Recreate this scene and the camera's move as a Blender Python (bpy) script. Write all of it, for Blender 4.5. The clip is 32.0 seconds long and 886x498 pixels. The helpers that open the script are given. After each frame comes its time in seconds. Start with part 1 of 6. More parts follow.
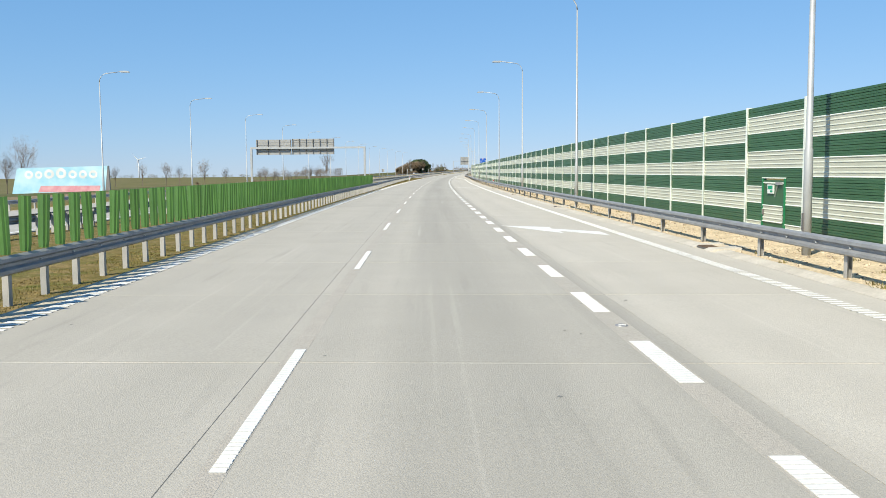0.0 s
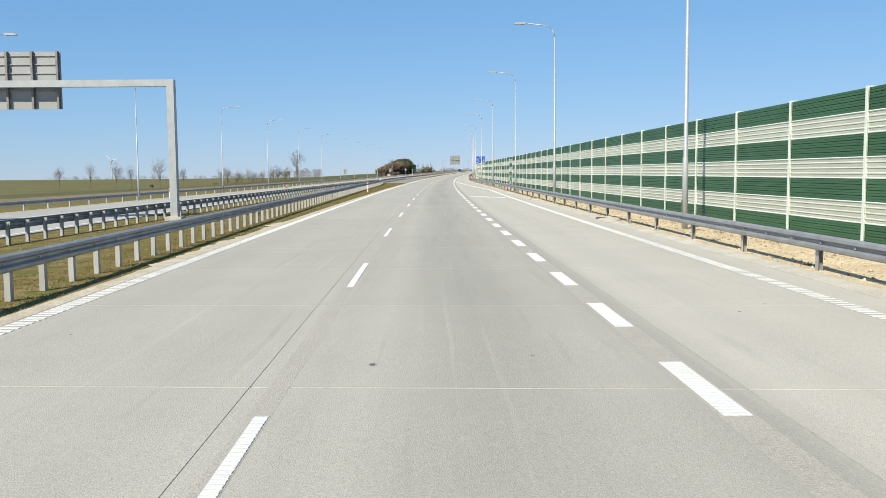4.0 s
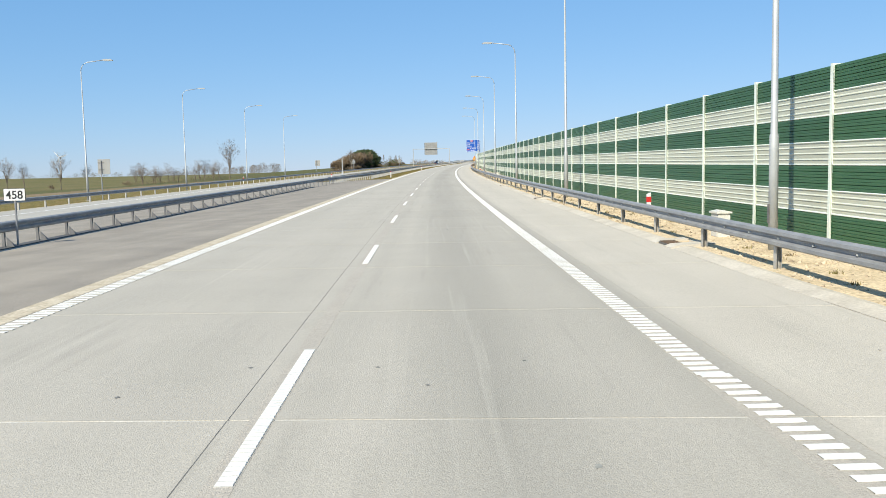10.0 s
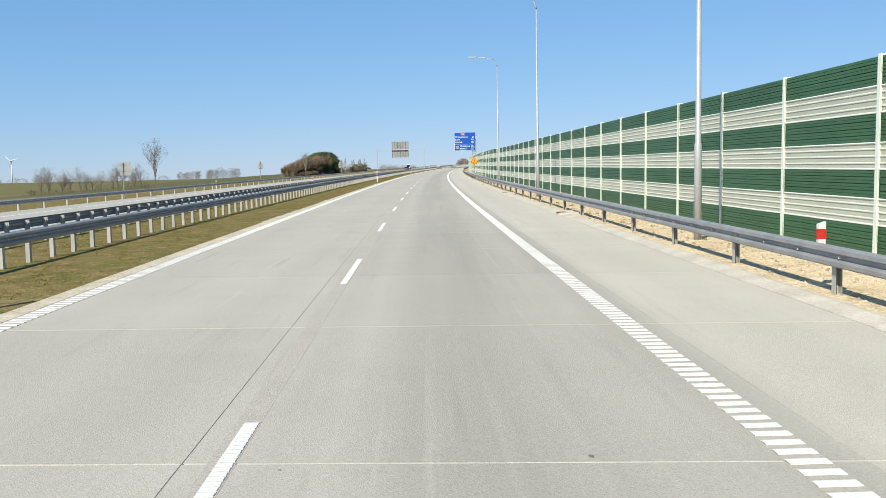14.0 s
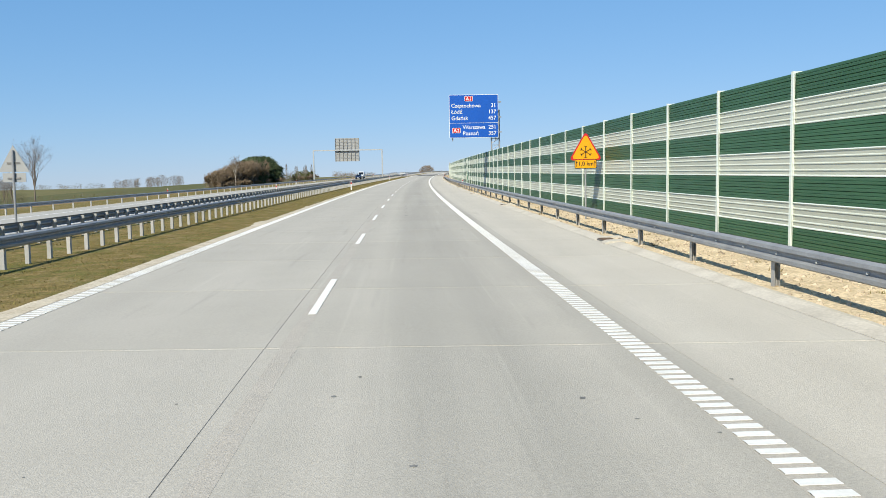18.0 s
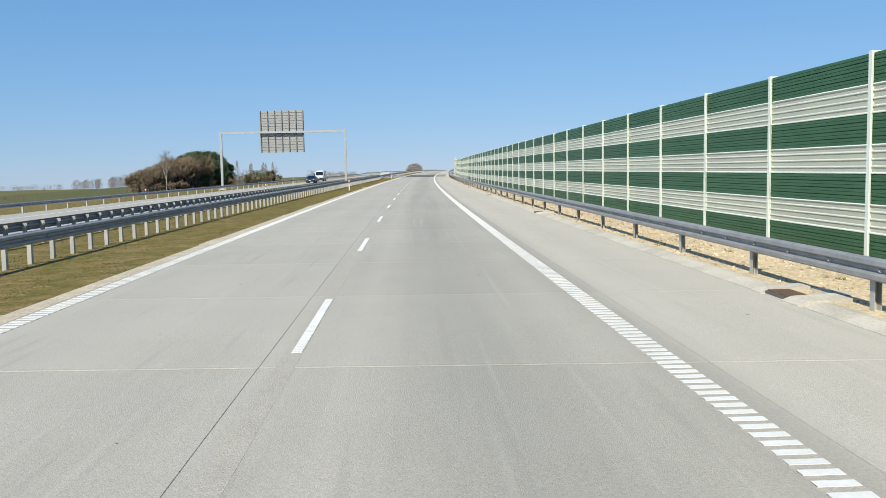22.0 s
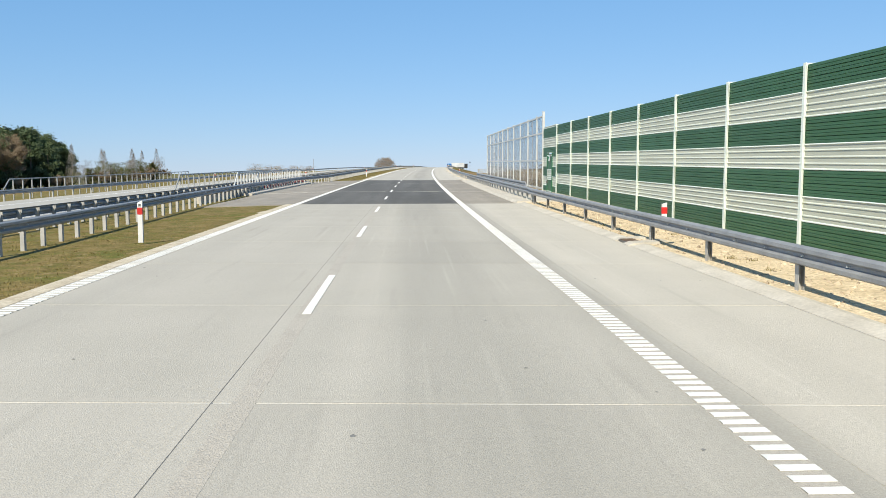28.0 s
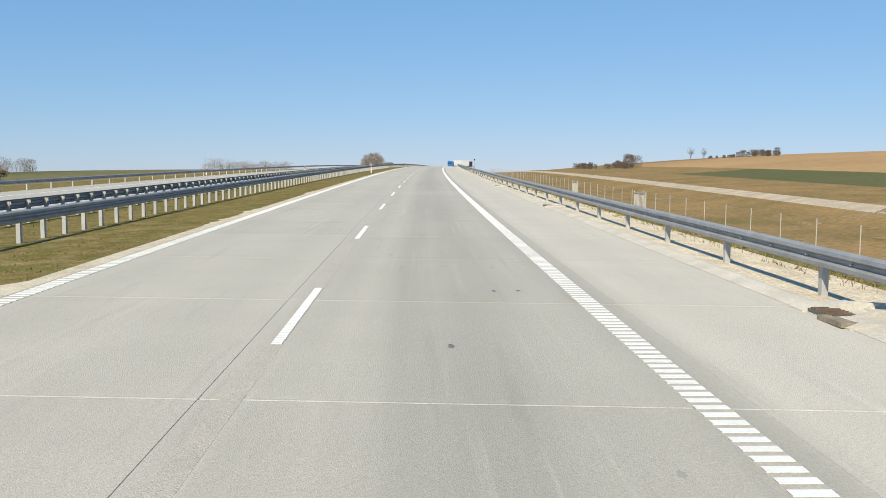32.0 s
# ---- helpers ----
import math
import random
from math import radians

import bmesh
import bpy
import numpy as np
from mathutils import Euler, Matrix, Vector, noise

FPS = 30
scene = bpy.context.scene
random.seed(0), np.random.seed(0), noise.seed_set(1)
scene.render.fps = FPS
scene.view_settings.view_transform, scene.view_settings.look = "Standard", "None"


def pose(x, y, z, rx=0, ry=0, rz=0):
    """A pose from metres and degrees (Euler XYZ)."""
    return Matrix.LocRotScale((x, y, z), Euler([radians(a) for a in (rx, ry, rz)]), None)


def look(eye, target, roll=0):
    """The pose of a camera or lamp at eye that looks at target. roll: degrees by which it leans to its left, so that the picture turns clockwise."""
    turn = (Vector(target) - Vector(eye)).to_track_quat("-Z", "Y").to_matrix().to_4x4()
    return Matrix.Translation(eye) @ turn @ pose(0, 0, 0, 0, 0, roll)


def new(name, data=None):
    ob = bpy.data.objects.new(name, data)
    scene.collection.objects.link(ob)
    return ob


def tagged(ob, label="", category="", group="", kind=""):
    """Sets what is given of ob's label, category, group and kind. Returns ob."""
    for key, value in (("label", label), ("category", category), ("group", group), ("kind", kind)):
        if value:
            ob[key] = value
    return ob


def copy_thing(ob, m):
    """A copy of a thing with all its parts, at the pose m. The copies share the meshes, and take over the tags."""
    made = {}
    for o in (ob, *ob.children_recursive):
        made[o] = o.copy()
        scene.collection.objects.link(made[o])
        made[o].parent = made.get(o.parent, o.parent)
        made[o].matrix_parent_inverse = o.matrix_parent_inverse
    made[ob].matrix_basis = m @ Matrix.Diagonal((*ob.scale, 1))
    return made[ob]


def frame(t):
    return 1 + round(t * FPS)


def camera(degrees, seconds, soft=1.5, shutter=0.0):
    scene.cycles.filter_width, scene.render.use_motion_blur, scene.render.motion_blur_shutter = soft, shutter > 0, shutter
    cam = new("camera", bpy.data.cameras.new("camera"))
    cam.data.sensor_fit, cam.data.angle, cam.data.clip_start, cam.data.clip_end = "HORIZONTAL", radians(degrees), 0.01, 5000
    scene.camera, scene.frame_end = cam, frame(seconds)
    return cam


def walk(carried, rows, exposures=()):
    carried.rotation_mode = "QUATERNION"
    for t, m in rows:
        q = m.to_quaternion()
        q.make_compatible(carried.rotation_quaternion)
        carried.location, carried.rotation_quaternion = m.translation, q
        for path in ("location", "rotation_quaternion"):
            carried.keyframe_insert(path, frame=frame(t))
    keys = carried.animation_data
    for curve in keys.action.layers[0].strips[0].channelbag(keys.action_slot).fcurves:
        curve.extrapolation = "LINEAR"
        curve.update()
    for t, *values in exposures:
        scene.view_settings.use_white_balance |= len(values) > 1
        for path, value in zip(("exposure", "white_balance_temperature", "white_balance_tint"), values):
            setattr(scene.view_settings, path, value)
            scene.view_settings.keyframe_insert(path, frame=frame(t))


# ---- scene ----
cam = camera(54.49, 32.0, soft=0.8)

# seconds, eye, target, roll
PATH = [
    (0.0, (1.380, 0.934, 1.990), (1.621, 10.897, 1.170), -0.45),
    (1.0, (1.448, 28.536, 2.204), (1.724, 38.498, 1.379), -0.90),
    (2.0, (1.601, 56.210, 2.413), (1.920, 66.171, 1.594), -0.70),
    (3.0, (2.027, 83.905, 2.621), (2.390, 93.864, 1.796), -0.41),
    (6.0, (4.139, 166.726, 3.256), (4.701, 176.681, 2.492), -0.68),
    (7.0, (5.028, 194.331, 3.482), (5.631, 204.278, 2.653), -0.30),
    (8.0, (6.158, 221.756, 3.716), (6.789, 231.703, 2.899), -1.00),
    (9.0, (7.622, 249.457, 3.965), (8.268, 259.398, 3.096), -0.86),
    (10.0, (9.166, 277.071, 4.226), (9.903, 287.004, 3.330), -1.23),
    (11.0, (10.891, 304.621, 4.500), (11.739, 314.546, 3.621), -1.50),
    (12.0, (12.768, 332.268, 4.788), (13.675, 342.191, 3.951), -1.48),
    (13.0, (14.774, 359.769, 5.090), (15.763, 369.684, 4.255), -1.23),
    (16.0, (21.514, 442.554, 6.085), (22.755, 452.439, 5.225), -0.82),
    (17.0, (24.202, 470.063, 6.442), (25.569, 479.939, 5.670), -0.66),
    (18.0, (27.149, 497.353, 6.805), (28.680, 507.206, 6.039), -1.02),
    (19.0, (30.331, 524.918, 7.179), (31.935, 534.757, 6.396), -1.06),
    (20.0, (33.596, 552.378, 7.558), (35.195, 562.219, 6.784), -1.50),
    (21.0, (36.788, 579.858, 7.941), (38.461, 589.690, 7.214), -1.00),
    (22.0, (40.185, 607.260, 8.328), (41.873, 617.085, 7.546), -1.15),
    (23.0, (43.844, 634.793, 8.721), (45.588, 644.618, 8.057), -0.14),
    (24.0, (47.757, 662.193, 9.118), (49.517, 672.015, 8.458), -0.25),
    (25.0, (51.708, 689.392, 9.521), (53.472, 699.215, 8.892), -0.64),
    (26.0, (55.811, 716.862, 9.939), (57.705, 726.658, 9.265), -1.62),
    (29.0, (68.883, 798.649, 11.258), (70.949, 808.392, 10.367), 0.30),
    (30.0, (73.490, 825.733, 11.724), (75.585, 835.468, 10.811), -0.17),
    (31.0, (78.429, 852.882, 12.208), (80.516, 862.619, 11.297), -0.18),
    (32.0, (83.382, 880.110, 12.708), (85.494, 889.846, 11.841), 0.46),
]
# seconds, stops, white balance
EXPO = [(0.0, 0.487, 6475, 10), (6.0, 0.387, 6485, 10), (7.0, 0.577, 6485, 10), (8.0, 0.527, 6485, 10), (9.0, 0.527, 6485, 10), (11.0, 0.487, 6495, 10), (13.0, 0.407, 6495, 10), (16.0, 0.557, 6415, 10), (17.0, 0.337, 6360, 10), (18.0, 0.397, 6360, 10), (19.0, 0.487, 6360, 10), (20.0, 0.377, 6360, 10), (22.0, 0.307, 6315, 10), (23.0, 0.307, 6315, 10), (24.0, 0.157, 6315, 10), (26.0, 0.157, 6315, 10), (29.0, 0.617, 6620, 10), (31.0, 0.547, 6620, 10), (32.0, 0.377, 6620, 10)]
walk(cam, [(t, look(eye, target, roll)) for t, eye, target, roll in PATH], EXPO)

# the road's line: curvature to the right and vertical curvature (1e-4 per metre) at every 100 m, and its first grade
BEND = [1.97, 2.02, 2.03, 2.09, 2.19, 2.19, 2.26, 2.14, 1.73, 1.85, 2.03, 1.9, 1.64, 1.32, 1.01, 0.71, 0.46, 0.25, 0.07, -0.09, -0.23, -0.36]
SAG = [-0.201, -0.103, 0.032, 0.148, 0.181, 0.197, 0.087, 0.042, 0.141, 0.198, 0.216, -0.32, -0.639, -0.639, -0.32, 0.0, 0.0, 0.0, 0.0, 0.0, 0.0, 0.0]
DASH_PHASE, MERGE_PHASE = 10.53, -11.53
GRADE = 0.00787

# ---- world, sun ----
world = bpy.data.worlds.new("sky")
scene.world = world
world.use_nodes = True
SUN_AZ, SUN_EL = radians(216.5), radians(42)      # where the sun stands: clockwise from +y, behind and to the left
wn = world.node_tree
sky = wn.nodes.new("ShaderNodeTexSky")
sky.sky_type, sky.sun_disc = "NISHITA", False
sky.sun_elevation, sky.sun_rotation = SUN_EL, SUN_AZ
sky.air_density, sky.dust_density, sky.ozone_density = 1.0, 0.0, 3.0
wn.nodes["Background"].inputs["Strength"].default_value = 0.0623
# a clear spring sky: deep blue above, pale and slightly lavender towards the horizon
split, joined = wn.nodes.new("ShaderNodeSeparateColor"), wn.nodes.new("ShaderNodeCombineColor")
wn.links.new(sky.outputs["Color"], split.inputs["Color"])
for channel, gain, power in (("Red", 1.28, 0.7), ("Green", 2.58, 0.5), ("Blue", 4.27, 0.42)):
    bend, lift = wn.nodes.new("ShaderNodeMath"), wn.nodes.new("ShaderNodeMath")
    bend.operation, bend.inputs[1].default_value = "POWER", power
    lift.operation, lift.inputs[1].default_value = "MULTIPLY", gain
    wn.links.new(split.outputs[channel], bend.inputs[0])
    wn.links.new(bend.outputs["Value"], lift.inputs[0])
    wn.links.new(lift.outputs["Value"], joined.inputs[channel])
wn.links.new(joined.outputs["Color"], wn.nodes["Background"].inputs["Color"])
sun = new("sun", bpy.data.lights.new("sun", "SUN"))
sun.data.energy, sun.data.angle, sun.data.color = 5.0, radians(0.5), (1.0, 0.93, 0.76)
sun_to = Vector((math.sin(SUN_AZ) * math.cos(SUN_EL), math.cos(SUN_AZ) * math.cos(SUN_EL), math.sin(SUN_EL)))
sun.matrix_world = look(sun_to * 50, (0, 0, 0))
scene.view_settings.exposure = 0.0

# ---- the road's line ----
KNOTS = np.arange(-100, 2001, 100.0)
STATIONS = np.arange(-100, 2001, 1.0)
_k = np.interp(STATIONS, KNOTS, BEND) * 1e-4
_v = np.interp(STATIONS, KNOTS, SAG) * 1e-4
def _run(a):
    c = np.concatenate([[0], np.cumsum((a[1:] + a[:-1]) / 2)])
    return c - c[100]
ANGLE = _run(_k)
RISE = _run(_v) + GRADE
LINE_X, LINE_Y, LINE_Z = _run(np.sin(ANGLE)), _run(np.cos(ANGLE)), _run(RISE)


def line_at(s):
    """x, y, z, heading of the road's line at station s; straight on past both ends."""
    c = min(max(s, -100.0), 2000.0)
    x, y, z, a = (float(np.interp(c, STATIONS, q)) for q in (LINE_X, LINE_Y, LINE_Z, ANGLE))
    return x + (s - c) * math.sin(a), y + (s - c) * math.cos(a), z, a


def fall(u):
    """How far the median and the far carriageway lie below our lanes: an even crossfall to the left."""
    return 0.025 * min(max(-u - 4.6, 0.0), 24.0)


def place(s, u, z=0.0):
    """A place in the world from station, offset to the right and height over the road."""
    x, y, h, a = line_at(s)
    return (x + u * math.cos(a), y - u * math.sin(a), h + z - fall(u))


def on_road(s, u, z=0.0, turn=0.0, lie=False):
    """The pose of a thing that stands at s, u, with its own y along the road; lie: tilted with the road's grade."""
    x, y, h, a = line_at(s)
    grade = float(np.interp(s, STATIONS, RISE)) if lie else 0.0
    return pose(*place(s, u, z), math.degrees(math.atan(grade)), 0, -math.degrees(a) + turn)


def ramp(s, *pairs):
    return float(np.interp(s, [p[0] for p in pairs], [p[1] for p in pairs]))


def wall_u(s): return ramp(s, (120, 11.13), (205, 10.77), (245, 10.12), (272, 9.57), (300, 9.5), (330, 9.46), (380, 9.47), (430, 9.56), (460, 9.52), (471, 9.5), (487.4, 9.33), (489.8, 9.05), (495, 9.01), (520, 9.02))
def wall_z(s): return ramp(s, (770, 0.0), (818, 0.15))
def lamp_u(s): return ramp(s, (120, 9.95), (205, 9.55), (245, 8.95), (272, 8.45), (330, 8.4), (380, 8.25), (470, 8.05))
def rail_u(s): return ramp(s, (205, 8.85), (240, 8.5), (265, 7.85), (290, 7.25))
def edge_u(s): return ramp(s, (205, 8.3), (240, 7.95), (265, 7.3), (290, 6.65))
def left_rail_u(s): return ramp(s, (105, -5.05), (185, -6.65), (245, -8.2), (262, -8.9), (283, -10.2), (300, -10.75), (362, -10.75), (380, -9.8), (398, -8.0), (796, -8.0), (822, -9.3), (832, -9.7), (857, -9.7), (869, -8.0))
def back_rail_u(s): return ramp(s, (60, -13.2), (150, -12.3), (245, -11.6), (300, -10.75), (362, -10.75), (398, -11.2))
def lane_end_u(s): return ramp(s, (208, 7.48), (285, 3.9))


# ---- materials ----
MATS = {}


def mat(name, color, rough=0.6, metal=0.0, second=None, scale=3.0, detail=0.35, fine=40.0, bump=0.0, bump_scale=60.0, random_value=0.0, spec=0.5):
    """A surface with variation at two scales; second is the colour that patches turn to."""
    if name in MATS:
        return MATS[name]
    m = bpy.data.materials.new(name)
    m.use_nodes = True
    nt = m.node_tree
    b = nt.nodes["Principled BSDF"]
    b.inputs["Roughness"].default_value, b.inputs["Metallic"].default_value = rough, metal
    b.inputs["Specular IOR Level"].default_value = spec
    second = second or tuple(c * 0.8 for c in color)
    geo = nt.nodes.new("ShaderNodeNewGeometry")
    n1, n2 = nt.nodes.new("ShaderNodeTexNoise"), nt.nodes.new("ShaderNodeTexNoise")
    n1.inputs["Scale"].default_value, n1.inputs["Detail"].default_value = 1.0 / scale, 6
    n2.inputs["Scale"].default_value, n2.inputs["Detail"].default_value = fine, 3
    nt.links.new(geo.outputs["Position"], n1.inputs["Vector"])
    nt.links.new(geo.outputs["Position"], n2.inputs["Vector"])
    r1 = nt.nodes.new("ShaderNodeMapRange")
    r1.inputs["From Min"].default_value, r1.inputs["From Max"].default_value = 0.35, 0.65
    nt.links.new(n1.outputs["Fac"], r1.inputs["Value"])
    mix = nt.nodes.new("ShaderNodeMix")
    mix.data_type = "RGBA"
    mix.inputs["A"].default_value, mix.inputs["B"].default_value = (*color, 1), (*second, 1)
    nt.links.new(r1.outputs["Result"], mix.inputs["Factor"])
    hsv = nt.nodes.new("ShaderNodeHueSaturation")
    nt.links.new(mix.outputs["Result"], hsv.inputs["Color"])
    r2 = nt.nodes.new("ShaderNodeMapRange")
    r2.inputs["From Min"].default_value, r2.inputs["From Max"].default_value = 0.25, 0.75
    r2.inputs["To Min"].default_value, r2.inputs["To Max"].default_value = 1 - detail / 2, 1 + detail / 2
    nt.links.new(n2.outputs["Fac"], r2.inputs["Value"])
    value = r2.outputs["Result"]
    if random_value:
        oi = nt.nodes.new("ShaderNodeObjectInfo")
        r3 = nt.nodes.new("ShaderNodeMapRange")
        r3.inputs["To Min"].default_value, r3.inputs["To Max"].default_value = 1 - random_value, 1 + random_value
        nt.links.new(oi.outputs["Random"], r3.inputs["Value"])
        mul = nt.nodes.new("ShaderNodeMath")
        mul.operation = "MULTIPLY"
        nt.links.new(value, mul.inputs[0])
        nt.links.new(r3.outputs["Result"], mul.inputs[1])
        value = mul.outputs["Value"]
    nt.links.new(value, hsv.inputs["Value"])
    nt.links.new(hsv.outputs["Color"], b.inputs["Base Color"])
    if bump:
        bp = nt.nodes.new("ShaderNodeBump")
        bp.inputs["Strength"].default_value, bp.inputs["Distance"].default_value = bump, 0.02
        n3 = nt.nodes.new("ShaderNodeTexNoise")
        n3.inputs["Scale"].default_value, n3.inputs["Detail"].default_value = bump_scale, 4
        nt.links.new(geo.outputs["Position"], n3.inputs["Vector"])
        nt.links.new(n3.outputs["Fac"], bp.inputs["Height"])
        nt.links.new(bp.outputs["Normal"], b.inputs["Normal"])
    MATS[name] = m
    return m


def paving(name, color, second, worn, pale, bands, random_value):
    """Concrete whose wear follows the lanes: bands are stops of (offset in metres from the road's line, wear)."""
    m = mat(name, color, 0.85, second=second, scale=1.4, detail=0.22, fine=42, bump=0.35, bump_scale=80, random_value=random_value, spec=0.2)
    nt = m.node_tree
    hsv = next(n for n in nt.nodes if n.bl_idname == "ShaderNodeHueSaturation")
    src = hsv.inputs["Color"].links[0].from_socket
    tc, sep = nt.nodes.new("ShaderNodeTexCoord"), nt.nodes.new("ShaderNodeSeparateXYZ")
    nt.links.new(tc.outputs["Object"], sep.inputs["Vector"])
    geo, far = nt.nodes.new("ShaderNodeNewGeometry"), nt.nodes.new("ShaderNodeSeparateXYZ")
    nt.links.new(geo.outputs["Position"], far.inputs["Vector"])
    lane = nt.nodes.new("ShaderNodeCombineXYZ")       # across the lane, and along the whole road
    nt.links.new(sep.outputs["X"], lane.inputs["X"])
    nt.links.new(far.outputs["Y"], lane.inputs["Y"])

    def drawn(across, along_, detail):
        mp, n = nt.nodes.new("ShaderNodeMapping"), nt.nodes.new("ShaderNodeTexNoise")
        mp.inputs["Scale"].default_value = (across, along_, 1.0)
        nt.links.new(lane.outputs["Vector"], mp.inputs["Vector"])
        nt.links.new(mp.outputs["Vector"], n.inputs["Vector"])
        n.inputs["Scale"].default_value, n.inputs["Detail"].default_value = 1.0, detail
        return n.outputs["Fac"]

    def span(value, f0, f1, t0, t1):
        r = nt.nodes.new("ShaderNodeMapRange")
        for key, v in (("From Min", f0), ("From Max", f1), ("To Min", t0), ("To Max", t1)):
            r.inputs[key].default_value = v
        nt.links.new(value, r.inputs["Value"])
        return r.outputs["Result"]

    def blend(colour, target, fac):
        mix = nt.nodes.new("ShaderNodeMix")
        mix.data_type = "RGBA"
        mix.inputs["B"].default_value = (*target, 1)
        nt.links.new(fac, mix.inputs["Factor"])
        nt.links.new(colour, mix.inputs["A"])
        return mix.outputs["Result"]

    def times(x, y):
        mul = nt.nodes.new("ShaderNodeMath")
        mul.operation = "MULTIPLY"
        nt.links.new(x, mul.inputs[0])
        nt.links.new(y, mul.inputs[1])
        return mul.outputs["Value"]

    wob = nt.nodes.new("ShaderNodeMath")
    wob.operation, wob.inputs[1].default_value = "MULTIPLY_ADD", 0.5
    nt.links.new(drawn(0.5, 0.035, 3), wob.inputs[0])
    nt.links.new(sep.outputs["X"], wob.inputs[2])
    ramp_ = nt.nodes.new("ShaderNodeValToRGB")
    el = ramp_.color_ramp.elements
    while len(el) > 1:
        el.remove(el[-1])
    for k, (u, wear) in enumerate(bands):
        e = el[0] if k == 0 else el.new((u + 0.25 + 5) / 14)
        e.position, e.color = (u + 0.25 + 5) / 14, (wear, wear, wear, 1)
    nt.links.new(span(wob.outputs["Value"], -5.0, 9.0, 0.0, 1.0), ramp_.inputs["Fac"])
    c = blend(src, worn, times(ramp_.outputs["Color"], span(drawn(1.3, 0.05, 5), 0.25, 0.75, 0.45, 1.0)))
    # pale scuffs and dark drips drawn out by the traffic, and cloudy patches
    c = blend(c, pale, times(span(drawn(7.0, 0.11, 4), 0.58, 0.8, 0.0, 0.6), span(drawn(0.9, 0.03, 2), 0.4, 0.6, 0.0, 1.0)))
    c = blend(c, tuple(v * 0.72 for v in worn), span(drawn(4.0, 0.2, 6), 0.6, 0.85, 0.0, 0.4))
    nt.links.new(c, hsv.inputs["Color"])
    return m


CONCRETE = paving("concrete", (0.415, 0.388, 0.338), (0.394, 0.369, 0.32), (0.281, 0.267, 0.234), (0.472, 0.445, 0.391),
                  [(-4.4, 0.0), (-3.4, 0.35), (-2.2, 0.1), (-1.0, 0.3), (-0.35, 0.1), (0.3, 0.35), (0.75, 0.1), (1.3, 0.75), (2.3, 0.85), (2.9, 0.5), (3.3, 0.35), (3.75, 0.6), (4.0, 0.85), (4.3, 0.3)], 0.028)
SHOULDER = paving("shoulder concrete", (0.476, 0.445, 0.385), (0.455, 0.423, 0.365), (0.344, 0.32, 0.279), (0.527, 0.497, 0.438),
                  [(4.3, 0.55), (4.6, 0.1), (5.4, 0.35), (6.2, 0.1), (7.4, 0.4), (8.4, 0.0)], 0.015)
JOINT = mat("joint filler", (0.561, 0.544, 0.493), 0.9)
SEAL = mat("sealant", (0.119, 0.115, 0.104), 0.7)
KERB = mat("kerb concrete", (0.51, 0.472, 0.404), 0.9, second=(0.408, 0.374, 0.315), scale=0.7, detail=0.3, fine=20, bump=0.3)
ASPHALT = mat("asphalt", (0.104, 0.098, 0.087), 0.85, second=(0.092, 0.087, 0.076), scale=2.5, detail=0.9, fine=45, bump=0.3, bump_scale=90)
ASPHALT_OLD = mat("pale asphalt", (0.276, 0.246, 0.204), 0.9, second=(0.225, 0.202, 0.17), scale=1.5, detail=0.5, fine=45, bump=0.3, bump_scale=90)


def streaks(m, turn, low, high):
    """Wear drawn out along the driving direction; turn is that direction in radians."""
    nt = m.node_tree
    hsv = next(n for n in nt.nodes if n.bl_idname == "ShaderNodeHueSaturation")
    old = hsv.inputs["Value"].links[0].from_socket
    geo, mp, n = nt.nodes.new("ShaderNodeNewGeometry"), nt.nodes.new("ShaderNodeMapping"), nt.nodes.new("ShaderNodeTexNoise")
    mp.vector_type = "TEXTURE"
    mp.inputs["Rotation"].default_value, mp.inputs["Scale"].default_value = (0, 0, turn), (0.8, 22.0, 1.0)
    n.inputs["Scale"].default_value, n.inputs["Detail"].default_value = 1.0, 4
    r, mul = nt.nodes.new("ShaderNodeMapRange"), nt.nodes.new("ShaderNodeMath")
    r.inputs["From Min"].default_value, r.inputs["From Max"].default_value = 0.3, 0.7
    r.inputs["To Min"].default_value, r.inputs["To Max"].default_value = low, high
    mul.operation = "MULTIPLY"
    nt.links.new(geo.outputs["Position"], mp.inputs["Vector"])
    nt.links.new(mp.outputs["Vector"], n.inputs["Vector"])
    nt.links.new(n.outputs["Fac"], r.inputs["Value"])
    nt.links.new(old, mul.inputs[0])
    nt.links.new(r.outputs["Result"], mul.inputs[1])
    nt.links.new(mul.outputs["Value"], hsv.inputs["Value"])


streaks(ASPHALT, -line_at(845)[3], 0.8, 1.22)
streaks(ASPHALT_OLD, -line_at(845)[3], 0.9, 1.1)
PAINT = mat("road paint", (0.697, 0.689, 0.663), 0.6, second=(0.637, 0.629, 0.595), scale=0.35, detail=0.15, fine=30)


